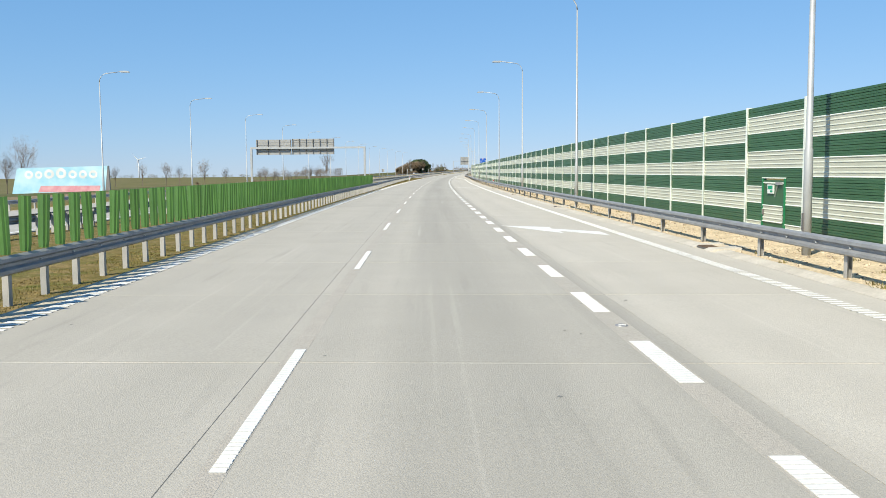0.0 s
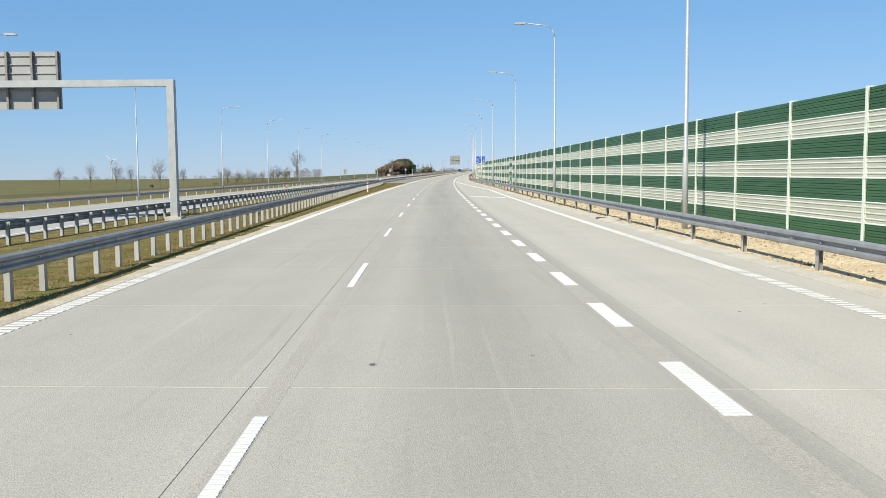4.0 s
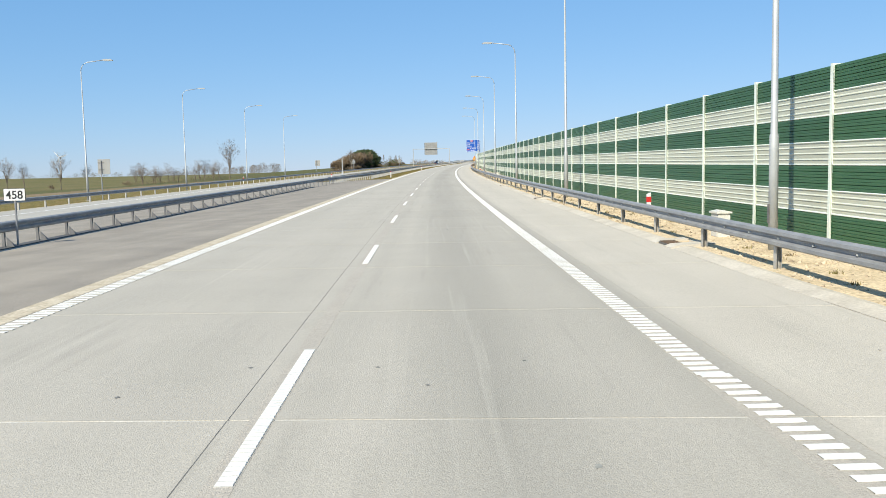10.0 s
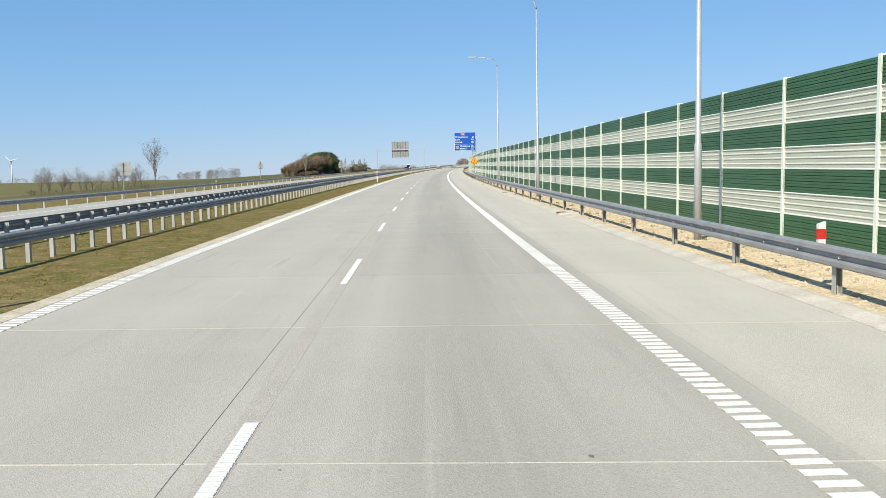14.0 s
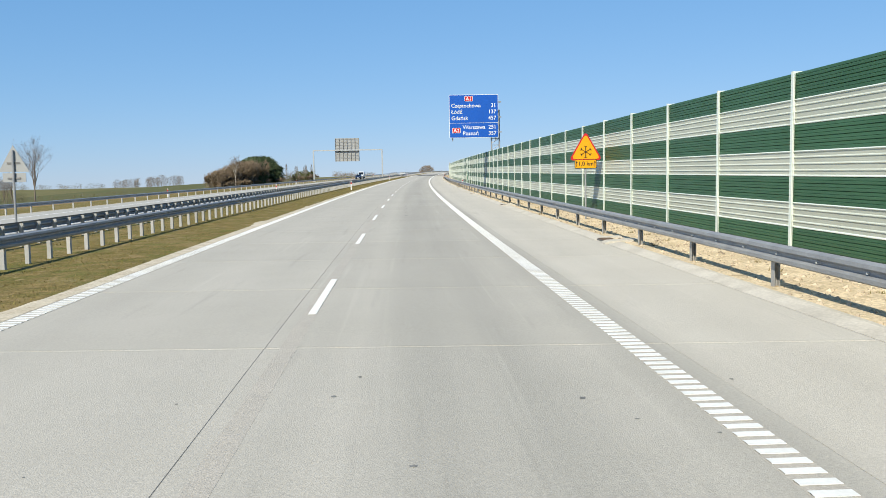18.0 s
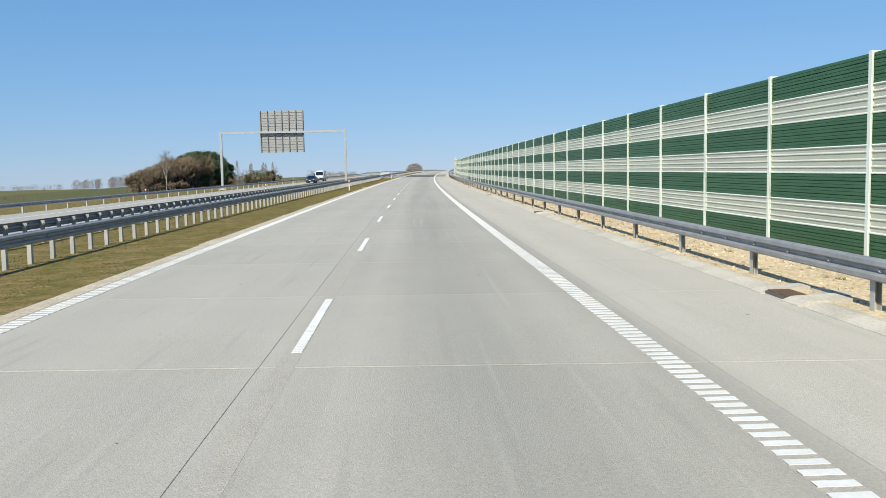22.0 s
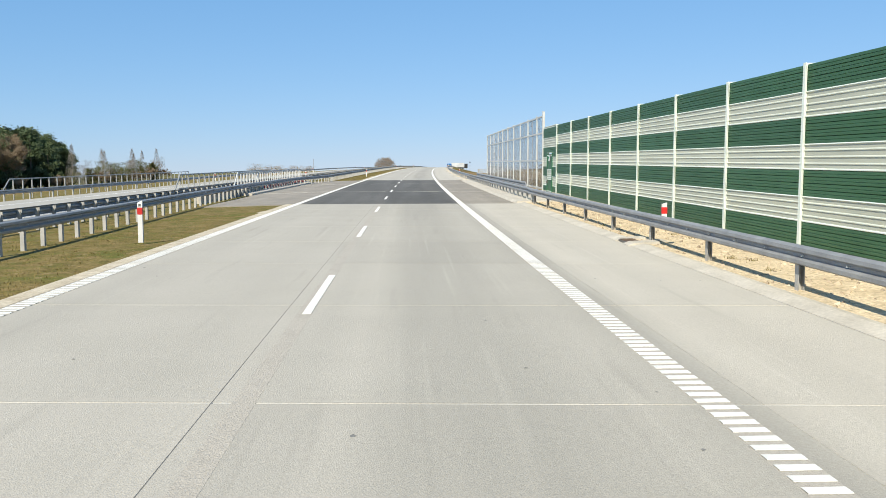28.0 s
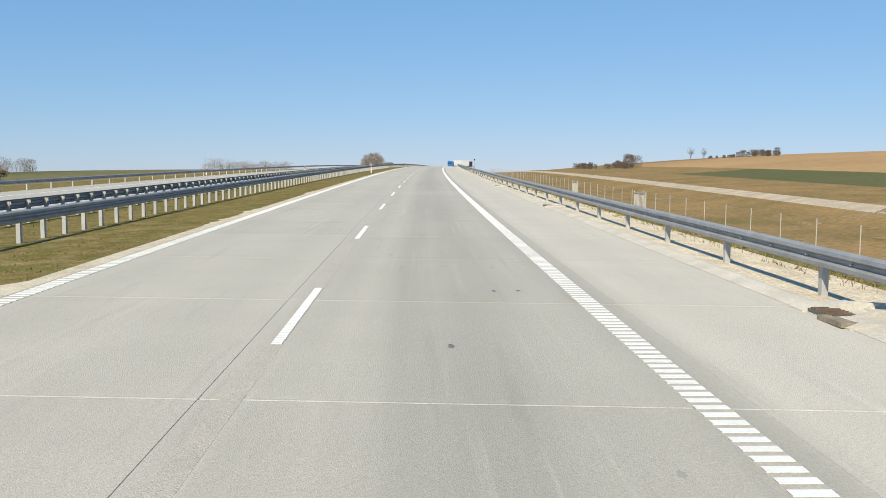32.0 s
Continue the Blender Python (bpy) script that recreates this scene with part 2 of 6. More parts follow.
def patches(m, color, scale, low, high, detail=5):
    """Patches of a further colour over a material."""
    nt = m.node_tree
    hsv = next(n for n in nt.nodes if n.bl_idname == "ShaderNodeHueSaturation")
    src = hsv.inputs["Color"].links[0].from_socket
    geo, n, r, mix = (nt.nodes.new("ShaderNode" + k) for k in ("NewGeometry", "TexNoise", "MapRange", "Mix"))
    n.inputs["Scale"].default_value, n.inputs["Detail"].default_value, n.inputs["Roughness"].default_value = 1.0 / scale, detail, 0.65
    r.inputs["From Min"].default_value, r.inputs["From Max"].default_value = low, high
    mix.data_type = "RGBA"
    mix.inputs["B"].default_value = (*color, 1)
    nt.links.new(geo.outputs["Position"], n.inputs["Vector"])
    nt.links.new(n.outputs["Fac"], r.inputs["Value"])
    nt.links.new(r.outputs["Result"], mix.inputs["Factor"])
    nt.links.new(src, mix.inputs["A"])
    nt.links.new(mix.outputs["Result"], hsv.inputs["Color"])


GRASS = mat("grass", (0.119, 0.1, 0.029), 0.95, second=(0.212, 0.153, 0.065), scale=0.6, detail=0.9, fine=14, bump=1.0, bump_scale=24, spec=0.1)
patches(GRASS, (0.106, 0.109, 0.025), 1.1, 0.48, 0.66)
patches(GRASS, (0.281, 0.217, 0.115), 0.35, 0.58, 0.72)
patches(GRASS, (0.255, 0.2, 0.102), 2.6, 0.6, 0.74)
FIELD = mat("field", (0.115, 0.111, 0.043), 0.95, second=(0.149, 0.128, 0.06), scale=60, detail=0.4, fine=0.4, bump=0.3, bump_scale=3, spec=0.1)
GRAVEL = mat("gravel", (0.595, 0.489, 0.336), 0.95, second=(0.476, 0.383, 0.255), scale=0.8, detail=0.75, fine=16, bump=1.0, bump_scale=25, spec=0.1)
PALE_GRAVEL = mat("pale gravel", (0.595, 0.51, 0.383), 0.95, second=(0.476, 0.399, 0.289), scale=0.7, detail=0.75, fine=16, bump=1.0, bump_scale=25, spec=0.1)
patches(GRAVEL, (0.306, 0.238, 0.145), 0.5, 0.58, 0.72)
SAND = mat("pale sand", (0.527, 0.468, 0.365), 0.95, second=(0.425, 0.365, 0.272), scale=0.4, detail=0.5, fine=18, bump=0.8, bump_scale=30, spec=0.1)
ZINC = mat("galvanized steel", (0.306, 0.31, 0.315), 0.5, metal=0.25, second=(0.242, 0.246, 0.253), scale=0.4, detail=0.2, fine=25, spec=0.4)
DARK_STEEL = mat("weathered steel", (0.23, 0.221, 0.212), 0.6, metal=0.5, second=(0.17, 0.162, 0.153), scale=0.3, detail=0.2)
WALL_GREEN = mat("green panel", (0.043, 0.113, 0.053), 0.5, second=(0.036, 0.098, 0.044), scale=1.2, detail=0.2, random_value=0.08, spec=0.4)
WALL_PALE = mat("pale green panel face", (0.468, 0.48, 0.395), 0.55, second=(0.416, 0.429, 0.353), scale=1.2, detail=0.12, random_value=0.05)
WALL_POST = mat("pale post", (0.68, 0.731, 0.671), 0.5, second=(0.637, 0.689, 0.629), scale=0.6, detail=0.1)
# paler copy of the panel colour: sunlight caught by the ribs, painted in
WALL_RIB_LIT = mat("sunlit pale rib", (0.586, 0.612, 0.527), 0.5, second=(0.535, 0.561, 0.48), scale=0.8, detail=0.1)
LAMP_GREY = mat("lamp pole", (0.391, 0.408, 0.416), 0.5, metal=0.2, second=(0.34, 0.357, 0.365), scale=0.4, detail=0.08)
BARK = mat("bark", (0.145, 0.111, 0.085), 0.9, second=(0.196, 0.157, 0.119), scale=0.3, detail=0.4)
TWIG = mat("bare twigs", (0.25, 0.182, 0.12), 0.95, second=(0.19, 0.143, 0.09), scale=2.0, detail=0.4, fine=3)
NEEDLE = mat("pine needles", (0.058, 0.096, 0.04), 0.9, second=(0.08, 0.1, 0.04), scale=1.5, detail=0.5, fine=3)
WHITE = mat("white paint", (0.68, 0.68, 0.663), 0.5, scale=0.5, detail=0.06)
BLUE = mat("sign blue", (0, 0.075, 0.391), 0.45, second=(0, 0.07, 0.365), scale=1, detail=0.04)
SIGN_BACK = mat("sign back", (0.34, 0.34, 0.327), 0.5, metal=0.3, second=(0.306, 0.306, 0.297), scale=1, detail=0.08)


# ---- builders ----
class Shape:
    """Collects faces; mesh() makes them one mesh."""
    def __init__(self):
        self.v, self.f = [], []

    def face(self, *pts):
        n = len(self.v)
        self.v += [tuple(p) for p in pts]
        self.f.append(tuple(range(n, n + len(pts))))
        return self

    def box(self, x0, x1, y0, y1, z0, z1, m=None):
        n = len(self.v)
        c = [Vector(p) for p in ((x0, y0, z0), (x1, y0, z0), (x1, y1, z0), (x0, y1, z0), (x0, y0, z1), (x1, y0, z1), (x1, y1, z1), (x0, y1, z1))]
        self.v += [tuple(m @ p) if m else tuple(p) for p in c]
        self.f += [tuple(n + i for i in q) for q in ((3, 2, 1, 0), (4, 5, 6, 7), (0, 1, 5, 4), (1, 2, 6, 5), (2, 3, 7, 6), (3, 0, 4, 7))]
        return self

    def prism(self, profile, y0, y1, cap=True):
        """A closed outline in x, z drawn along y (outline counter-clockwise seen from -y)."""
        n, k = len(self.v), len(profile)
        self.v += [(p[0], y0, p[1]) for p in profile] + [(p[0], y1, p[1]) for p in profile]
        self.f += [(n + i, n + (i + 1) % k, n + k + (i + 1) % k, n + k + i) for i in range(k)]
        if cap:
            self.f += [tuple(n + i for i in reversed(range(k))), tuple(n + k + i for i in range(k))]
        return self

    def tube(self, path, radii, sides=8):
        """A tapered tube along points."""
        n, pts = len(self.v), [Vector(p) for p in path]
        radii = [radii] * len(pts) if isinstance(radii, (int, float)) else radii
        for i, p in enumerate(pts):
            d = (pts[min(i + 1, len(pts) - 1)] - pts[max(i - 1, 0)]).normalized()
            a = d.orthogonal().normalized() if abs(d.z) < 0.9 else Vector((1, 0, 0))
            a = (a - d * a.dot(d)).normalized()
            b = d.cross(a)
            self.v += [tuple(p + (a * math.cos(t) + b * math.sin(t)) * radii[i]) for t in (2 * math.pi * j / sides for j in range(sides))]
        for i in range(len(pts) - 1):
            for j in range(sides):
                q, w = n + i * sides, (j + 1) % sides
                self.f.append((q + j, q + w, q + sides + w, q + sides + j))
        self.f += [tuple(n + j for j in reversed(range(sides))), tuple(n + (len(pts) - 1) * sides + j for j in range(sides))]
        return self

    def sweep(self, profile, s0, s1, step=4.0, closed=True, u_of=None):
        """An outline in u, z carried along the road, in world coordinates; u_of(s) shifts it."""
        k, n = len(profile), len(self.v)
        count = max(1, math.ceil((s1 - s0) / step))
        for i in range(count + 1):
            s = s0 + (s1 - s0) * i / count
            d = u_of(s) if u_of else 0.0
            self.v += [place(s, (p[0](s) if callable(p[0]) else p[0]) + d, p[1]) for p in profile]
        for i in range(count):
            for j in range(k if closed else k - 1):
                a, b = n + i * k + j, n + i * k + (j + 1) % k
                self.f.append((a, b, b + k, a + k))
        if closed:
            self.f += [tuple(n + j for j in reversed(range(k))), tuple(n + count * k + j for j in range(k))]
        return self

    def mesh(self, name, material, smooth=False):
        me = bpy.data.meshes.new(name)
        me.from_pydata(self.v, [], self.f)
        me.materials.append(material)
        if smooth:
            me.polygons.foreach_set("use_smooth", [True] * len(me.polygons))
        me.update()
        return me


def thing(name, m=None, label="", category="", group="", kind=""):
    ob = new(name)
    ob.empty_display_size = 0.2
    if m:
        ob.matrix_basis = m
    return tagged(ob, label, category, group, kind)


def part(name, shape, material, parent, label="", m=None, smooth=False, kind=""):
    me = shape if isinstance(shape, bpy.types.Mesh) else shape.mesh(name, material, smooth)
    ob = new(name, me)
    ob.parent = parent
    if m:
        ob.matrix_basis = m
    return tagged(ob, label, kind=kind)


def solid(name, shape, material, label="", category="", kind="structure", smooth=False, group=""):
    return tagged(new(name, shape.mesh(name, material, smooth)), label, category, group, kind)


def world_part(name, shape, material, parent, label="", kind="", smooth=False):
    """A part whose shape is given in world coordinates."""
    ob = part(name, shape, material, parent, label, smooth=smooth, kind=kind)
    ob.matrix_parent_inverse = parent.matrix_basis.inverted()
    return ob


# ---- ground ----
def smooth_step(a, b, v):
    t = min(max((v - a) / (b - a), 0.0), 1.0)
    return t * t * (3 - 2 * t)


def ground_z(s, u):
    """Height of the ground over the road's own height at s."""
    z = -0.05
    n = noise.noise((s * 0.004, u * 0.004, 3.1))
    if u < -30:
        z += -0.9 * smooth_step(30, 40, -u) + smooth_step(40, 300, -u) * n * 1.2
        low = ramp(s, (900, -6.0), (1100, 0.0), (1300, 6.0), (1500, 9.0), (2000, 8.0))
        fall = ramp(-u, (45, 0.0), (100, 0.2), (140, 0.33), (190, 0.49), (235, 0.66), (350, 0.95), (620, 1.02))
        z -= fall ** (1 + 1.5 * smooth_step(1000, 1300, s)) * (line_at(s)[2] - low)
    if u > 10:
        open_side = smooth_step(790, 850, s)
        hill = ramp(u, (10, -0.4), (14, -2.2), (19, -2.65), (24, -2.75), (31, -2.5), (38, -1.2), (44, -1.0), (58, -0.3), (85, 2.3), (130, 5.9), (200, 7.3), (500, 6.0), (3500, 0.0))
        fade = 1 - smooth_step(1350, 2100, s)
        z += open_side * hill * (0.35 + 0.65 * fade) + smooth_step(40, 300, u) * n * 0.8
    return z


TAN_FIELD = mat("tan field", (0.357, 0.23, 0.111), 0.95, second=(0.306, 0.196, 0.093), scale=40, detail=0.25, fine=0.6, bump=0.2, bump_scale=4, spec=0.1)
CROP = mat("green crop", (0.085, 0.093, 0.034), 0.95, second=(0.106, 0.098, 0.043), scale=25, detail=0.3, fine=1.2, bump=0.2, bump_scale=5, spec=0.1)
PLOUGHED = mat("bare earth strip", (0.23, 0.17, 0.111), 0.95, second=(0.17, 0.136, 0.072), scale=12, detail=0.4, fine=1.5, bump=0.3, bump_scale=5, spec=0.1)
TRACK = mat("dirt track", (0.442, 0.365, 0.272), 0.95, second=(0.34, 0.289, 0.221), scale=2, detail=0.3, fine=5, bump=0.3, spec=0.1)
DRY = mat("dry meadow", (0.255, 0.166, 0.072), 0.95, second=(0.183, 0.128, 0.053), scale=6, detail=0.6, fine=2.5, bump=0.6, bump_scale=9, spec=0.1)
patches(DRY, (0.136, 0.115, 0.038), 9, 0.52, 0.72)
patches(DRY, (0.306, 0.221, 0.119), 3, 0.6, 0.75)

stations = sorted(set(list(range(-400, 0, 100)) + list(range(0, 1500, 20)) + list(range(1500, 4400, 100))))
offsets = [-3500, -2500, -1700, -1100, -700, -480, -330, -230, -160, -120, -90, -70, -55, -45, -40, -36, -32, -28, -24, -18, -14.6, -12, -8, -5.5, -4.6, -2,
           2, 5, 8, 9, 10, 12, 14, 16, 20, 25, 30, 35, 37.2, 42, 50, 58, 66, 76, 85, 100, 120, 150, 200, 300, 500, 900, 1600, 2500, 3500]
g = Shape()
slots = []
for s in stations:
    for u in offsets:
        g.v.append(place(s, u, ground_z(s, u)))
for i in range(len(stations) - 1):
    for j in range(len(offsets) - 1):
        a = i * len(offsets) + j
        g.f.append((a, a + 1, a + len(offsets) + 1, a + len(offsets)))
        u, s = (offsets[j] + offsets[j + 1]) / 2, stations[i]
        if u > 12 and s > 700:
            slots.append(2 if u < 35 else 3 if u < 37.2 else 2 if u < 50 or s > (1050 if u < 66 else 1200) else 4 if u < 66 else 5 if u < 900 else 1)
        elif u < -44:
            slots.append(6 if -90 < u < -60 and s < 560 else 4 if -230 < u < -90 and s < 900 or -330 < u < -120 and 560 < s < 1600 else 1 if u < -160 or s < 500 else 2 if u > -70 else 1)
        else:
            slots.append(0)
ground = solid("ground", g, GRASS, "spring grass verge and open fields round the motorway", "ground")
for m in (FIELD, DRY, TRACK, CROP, TAN_FIELD, PLOUGHED):
    ground.data.materials.append(m)
ground.data.polygons.foreach_set("material_index", slots)
ground.data.polygons.foreach_set("use_smooth", [True] * len(slots))

# ---- our carriageway ----
SLAB = 4.9835
JOINT_0 = 4.867 - 5 * SLAB
LEFT_LANE, RIGHT_LANE = -4.11, 3.875


SKEW = 0.065      # the cross joints run slightly askew
SLABS = {}


def slab_mesh(u0, a, b, material, k0, k1):
    """A slab from u0 to a (at its start) and b (at its end); k0, k1 are the skews of its two cross joints."""
    key = (u0, a, b, k0, k1)
    if key not in SLABS:
        p = [(u0, 0.013 - k0 * u0), (a, 0.013 - k0 * a), (b, SLAB - 0.013 - k1 * b), (u0, SLAB - 0.013 - k1 * u0)]
        sh = Shape()
        sh.v = [(x, y, -0.22) for x, y in p] + [(x, y, 0.0) for x, y in p]
        sh.f = [(3, 2, 1, 0), (4, 5, 6, 7)] + [(i, (i + 1) % 4, 4 + (i + 1) % 4, 4 + i) for i in range(4)]
        SLABS[key] = sh.mesh("slab", material)
    return SLABS[key]


BRIDGE_0, BRIDGE_1, ROAD_END = 817.3, 872.5, 2600.0


def paved(s0, s1, straight=()):
    """A stretch of concrete carriageway: a bed, and slabs laid on it."""
    road = solid("road", Shape().sweep([(-4.28, -0.3), (lambda s: edge_u(s) - 0.02, -0.3), (lambda s: edge_u(s) - 0.02, -0.004), (-4.28, -0.004)], s0, s1, SLAB),
                 JOINT, "pale grey concrete motorway carriageway laid in slabs", "road")
    n0 = math.ceil((s0 - JOINT_0) / SLAB - 1e-6)
    s = JOINT_0 + n0 * SLAB
    while s + SLAB < s1 + 0.2:
        m = on_road(s, 0, lie=True)
        last = s + 2 * SLAB >= s1 + 0.2
        k0 = 0.0 if "start" in straight and s < s0 + 1 else SKEW
        k1 = 0.0 if "end" in straight and last else SKEW
        for u0, a, b, material in ((-4.3, -0.306, -0.306, CONCRETE), (-0.296, 4.268, 4.268, CONCRETE), (4.274, round(edge_u(s), 3), round(edge_u(s + SLAB), 3), SHOULDER)):
            part("slab", slab_mesh(u0, a, b, material, k0, k1), None, road, m=m)
        s += SLAB
    return s


at_s = JOINT_0
for end in (JOINT_0 + 56 * SLAB, JOINT_0 + 112 * SLAB, BRIDGE_0):
    at_s = paved(at_s, end, ("end",) if end == BRIDGE_0 else ())
solid("road", Shape().sweep([(-4.3, -0.22), (lambda s: edge_u(s), -0.22), (lambda s: edge_u(s), -0.001), (-4.3, -0.001)], at_s + 0.02, BRIDGE_0, 4.0), CONCRETE, "short concrete closing slab before the bridge", "road")
JOINT_0 = BRIDGE_1 - 200 * SLAB
at_s = paved(BRIDGE_1, BRIDGE_1 + 40 * SLAB, ("start", "end"))
solid("road", Shape().sweep([(-4.3, -0.22), (4.27, -0.22), (4.27, 0.0), (-4.3, 0.0)], at_s, ROAD_END, 10), CONCRETE, "concrete lanes running on to the horizon", "road")
solid("road_shoulder", Shape().sweep([(4.28, -0.22), (6.65, -0.22), (6.65, 0.0), (4.28, 0.0)], at_s, ROAD_END, 10), SHOULDER, "concrete hard shoulder running on to the horizon", "road")
LANE_SEAL = mat("lane sealant", (0.162, 0.157, 0.143), 0.8)
solid("joint_seal", Shape().sweep([(-0.31, -0.01), (-0.29, -0.01), (-0.29, -0.002), (-0.31, -0.002)], -21, BRIDGE_0), LANE_SEAL, "dark sealant in the joint between the lanes", "joint")
solid("joint_seal", Shape().sweep([(4.26, -0.01), (4.28, -0.01), (4.28, -0.004), (4.26, -0.004)], -21, BRIDGE_0), LANE_SEAL, "dark sealant in the joint beside the shoulder", "joint")
solid("joint_seal", Shape().sweep([(-0.31, -0.01), (-0.29, -0.01), (-0.29, -0.002), (-0.31, -0.002)], BRIDGE_1, 1072), LANE_SEAL, "dark sealant in the joint between the lanes", "joint")
# the bridge deck
def deck_edge(s): return ramp(s, (817, -8.7), (831, -8.9), (834, -9.85))


solid("bridge_deck", Shape().sweep([(deck_edge, -0.4), (-4.6, -0.4), (7.2, -0.4), (7.2, -0.012), (-4.6, -0.012), (deck_edge, -0.012)], BRIDGE_0, BRIDGE_1, 1.0), ASPHALT_OLD, "pale worn asphalt shoulders on the bridge", "bridge")
solid("road_asphalt", Shape().sweep([(-4.1, -0.1), (3.95, -0.1), (3.95, 0.0), (-4.1, 0.0)], BRIDGE_0, BRIDGE_1), ASPHALT, "dark asphalt lanes across the bridge", "road")
# expansion joints across the bridge
for s in (834.9, 856.1):
    solid("expansion_joint", Shape().sweep([(-9.0, -0.01), (-4.6, -0.002), (6.6, -0.002), (6.6, 0.004), (-4.6, 0.004), (-9.0, 0.002)], s, s + 0.06), JOINT, "pale expansion joint across the bridge deck", "joint")

# ---- the other carriageway ----
FAR_CONCRETE = mat("far concrete", (0.383, 0.365, 0.327), 0.85, second=(0.34, 0.325, 0.289), scale=2.5, detail=0.3, fine=30, bump=0.2, spec=0.2)


def far_in(s): return ramp(s, (150, -14.2), (400, -14.6))
def far_out(s): return ramp(s, (200, -28.3), (330, -26.1))


for a, b in ((-60, 400), (400, BRIDGE_0), (BRIDGE_0, 1300), (1300, ROAD_END)):
    solid("far_road", Shape().sweep([(far_out, -0.25), (far_in, -0.25), (far_in, 0.0), (far_out, 0.0)], a, b, 8 if b < 1500 else 20), FAR_CONCRETE, "pale concrete carriageway of the opposite direction", "road")

for a, b in ((-60, 400), (400, BRIDGE_0), (BRIDGE_1, 1300)):
    solid("far_verge", Shape().sweep([(lambda s: far_out(s) - 1.0, -0.2), (far_out, -0.2), (far_out, -0.004), (lambda s: far_out(s) - 1.0, -0.03)], a, b, 8), SAND, "sandy verge along the far carriageway", "verge")

# ---- paint ----
WORN_PAINT = mat("worn road paint", (0.561, 0.548, 0.51), 0.7, second=(0.484, 0.472, 0.433), scale=0.25, detail=0.35, fine=35)


def dash_mesh(name, half, length):
    """A painted dash: a worn base with raised cross ribs."""
    sh, y = Shape().box(-half, half, 0, length, 0, 0.003), 0.02
    while y < length - 0.05:
        sh.box(-half + 0.004, half - 0.004, y, y + 0.06, 0.003, 0.007)
        y += 0.09
    me = sh.mesh(name, PAINT)
    me.materials.append(WORN_PAINT)
    me.polygons.foreach_set("material_index", [1 if i < 6 else 0 for i in range(len(me.polygons))])
    return me


DASH, MERGE_DASH = dash_mesh("lane_dash", 0.06, 4), dash_mesh("merge_dash", 0.12, 2)
PHASE = DASH_PHASE - 4
for k in range(-2, 110):
    s = 12 * k + PHASE
    tagged(new("lane_dash", DASH), "white dash of the lane line painted on the road", "road marking", "lane dashes", "structure").matrix_basis = on_road(s, 0, 0.002, lie=True)
    if k < 100:
        tagged(new("lane_dash", DASH), "white dash of the lane line on the far carriageway", "road marking", "far lane dashes", "structure").matrix_basis = on_road(s + 3, (far_in(s) - 4.2), 0.002, lie=True)
s = MERGE_PHASE
while s < 277:
    tagged(new("merge_dash", MERGE_DASH), "short broad white dash between lane and merging lane", "road marking", "merge dashes", "structure").matrix_basis = on_road(s, RIGHT_LANE, 0.002, lie=True)
    s += 4.059


def ribbed_line(name, u_of, s0, s1, width=0.28):
    """A painted edge line of raised cross ribs on a worn thin base."""
    sh, s = Shape(), s0
    while s < s1:
        u = u_of(s)
        a = [place(s, u - width / 2, 0.003), place(s, u + width / 2, 0.003), place(s + 0.102, u + width / 2, 0.003), place(s + 0.102, u - width / 2, 0.003)]
        n = len(sh.v)
        sh.v += a + [(p[0], p[1], p[2] + 0.006) for p in a]
        sh.f += [(n + 4, n + 5, n + 6, n + 7), (n, n + 1, n + 5, n + 4), (n + 2, n + 3, n + 7, n + 6)]
        s += 0.199
    solid(name, sh, PAINT, "white ribbed edge line painted on the carriageway", "road marking", "stuff")


ribbed_line("edge_line", lambda s: LEFT_LANE, -10, 1000)
ribbed_line("edge_line", lambda s: RIGHT_LANE, 285, 1000)
ribbed_line("edge_line", lane_end_u, -10, 285)
for u in (LEFT_LANE, RIGHT_LANE):
    solid("edge_line", Shape().sweep([(u - 0.13, 0.001), (u + 0.13, 0.001), (u + 0.13, 0.005), (u - 0.13, 0.005)], 1000, ROAD_END, 10), PAINT, "white edge line running on to the horizon", "road marking")
solid("far_edge_line", Shape().sweep([(lambda s: far_in(s) - 0.62, 0.001), (lambda s: far_in(s) - 0.42, 0.001), (lambda s: far_in(s) - 0.42, 0.005), (lambda s: far_in(s) - 0.62, 0.005)], -60, 1600, 10), PAINT, "white edge line of the far carriageway", "road marking")
solid("far_edge_line", Shape().sweep([(lambda s: far_in(s) - 8.3, 0.001), (lambda s: far_in(s) - 8.1, 0.001), (lambda s: far_in(s) - 8.1, 0.005), (lambda s: far_in(s) - 8.3, 0.005)], -60, 1600, 10), PAINT, "white edge line of the far carriageway", "road marking")

# strips where older lines were ground off the concrete
GROUND_OFF = mat("ground concrete", (0.361, 0.332, 0.286), 0.9, second=(0.387, 0.355, 0.306), scale=0.5, detail=0.25, fine=30, bump=0.5, bump_scale=60)
for u, half, a, b in ((-0.03, 0.1, -20, BRIDGE_0), (RIGHT_LANE, 0.15, -20, 279), (RIGHT_LANE, 0.15, 279, BRIDGE_0), (-0.03, 0.1, BRIDGE_1, 1072), (RIGHT_LANE, 0.15, BRIDGE_1, 1072)):
    solid("ground_strip", Shape().sweep([(u - half, 0.0), (u + half, 0.0), (u + half, 0.0015), (u - half, 0.0015)], a, b, 5), GROUND_OFF, "darker strip of ground concrete under the road markings", "road marking")

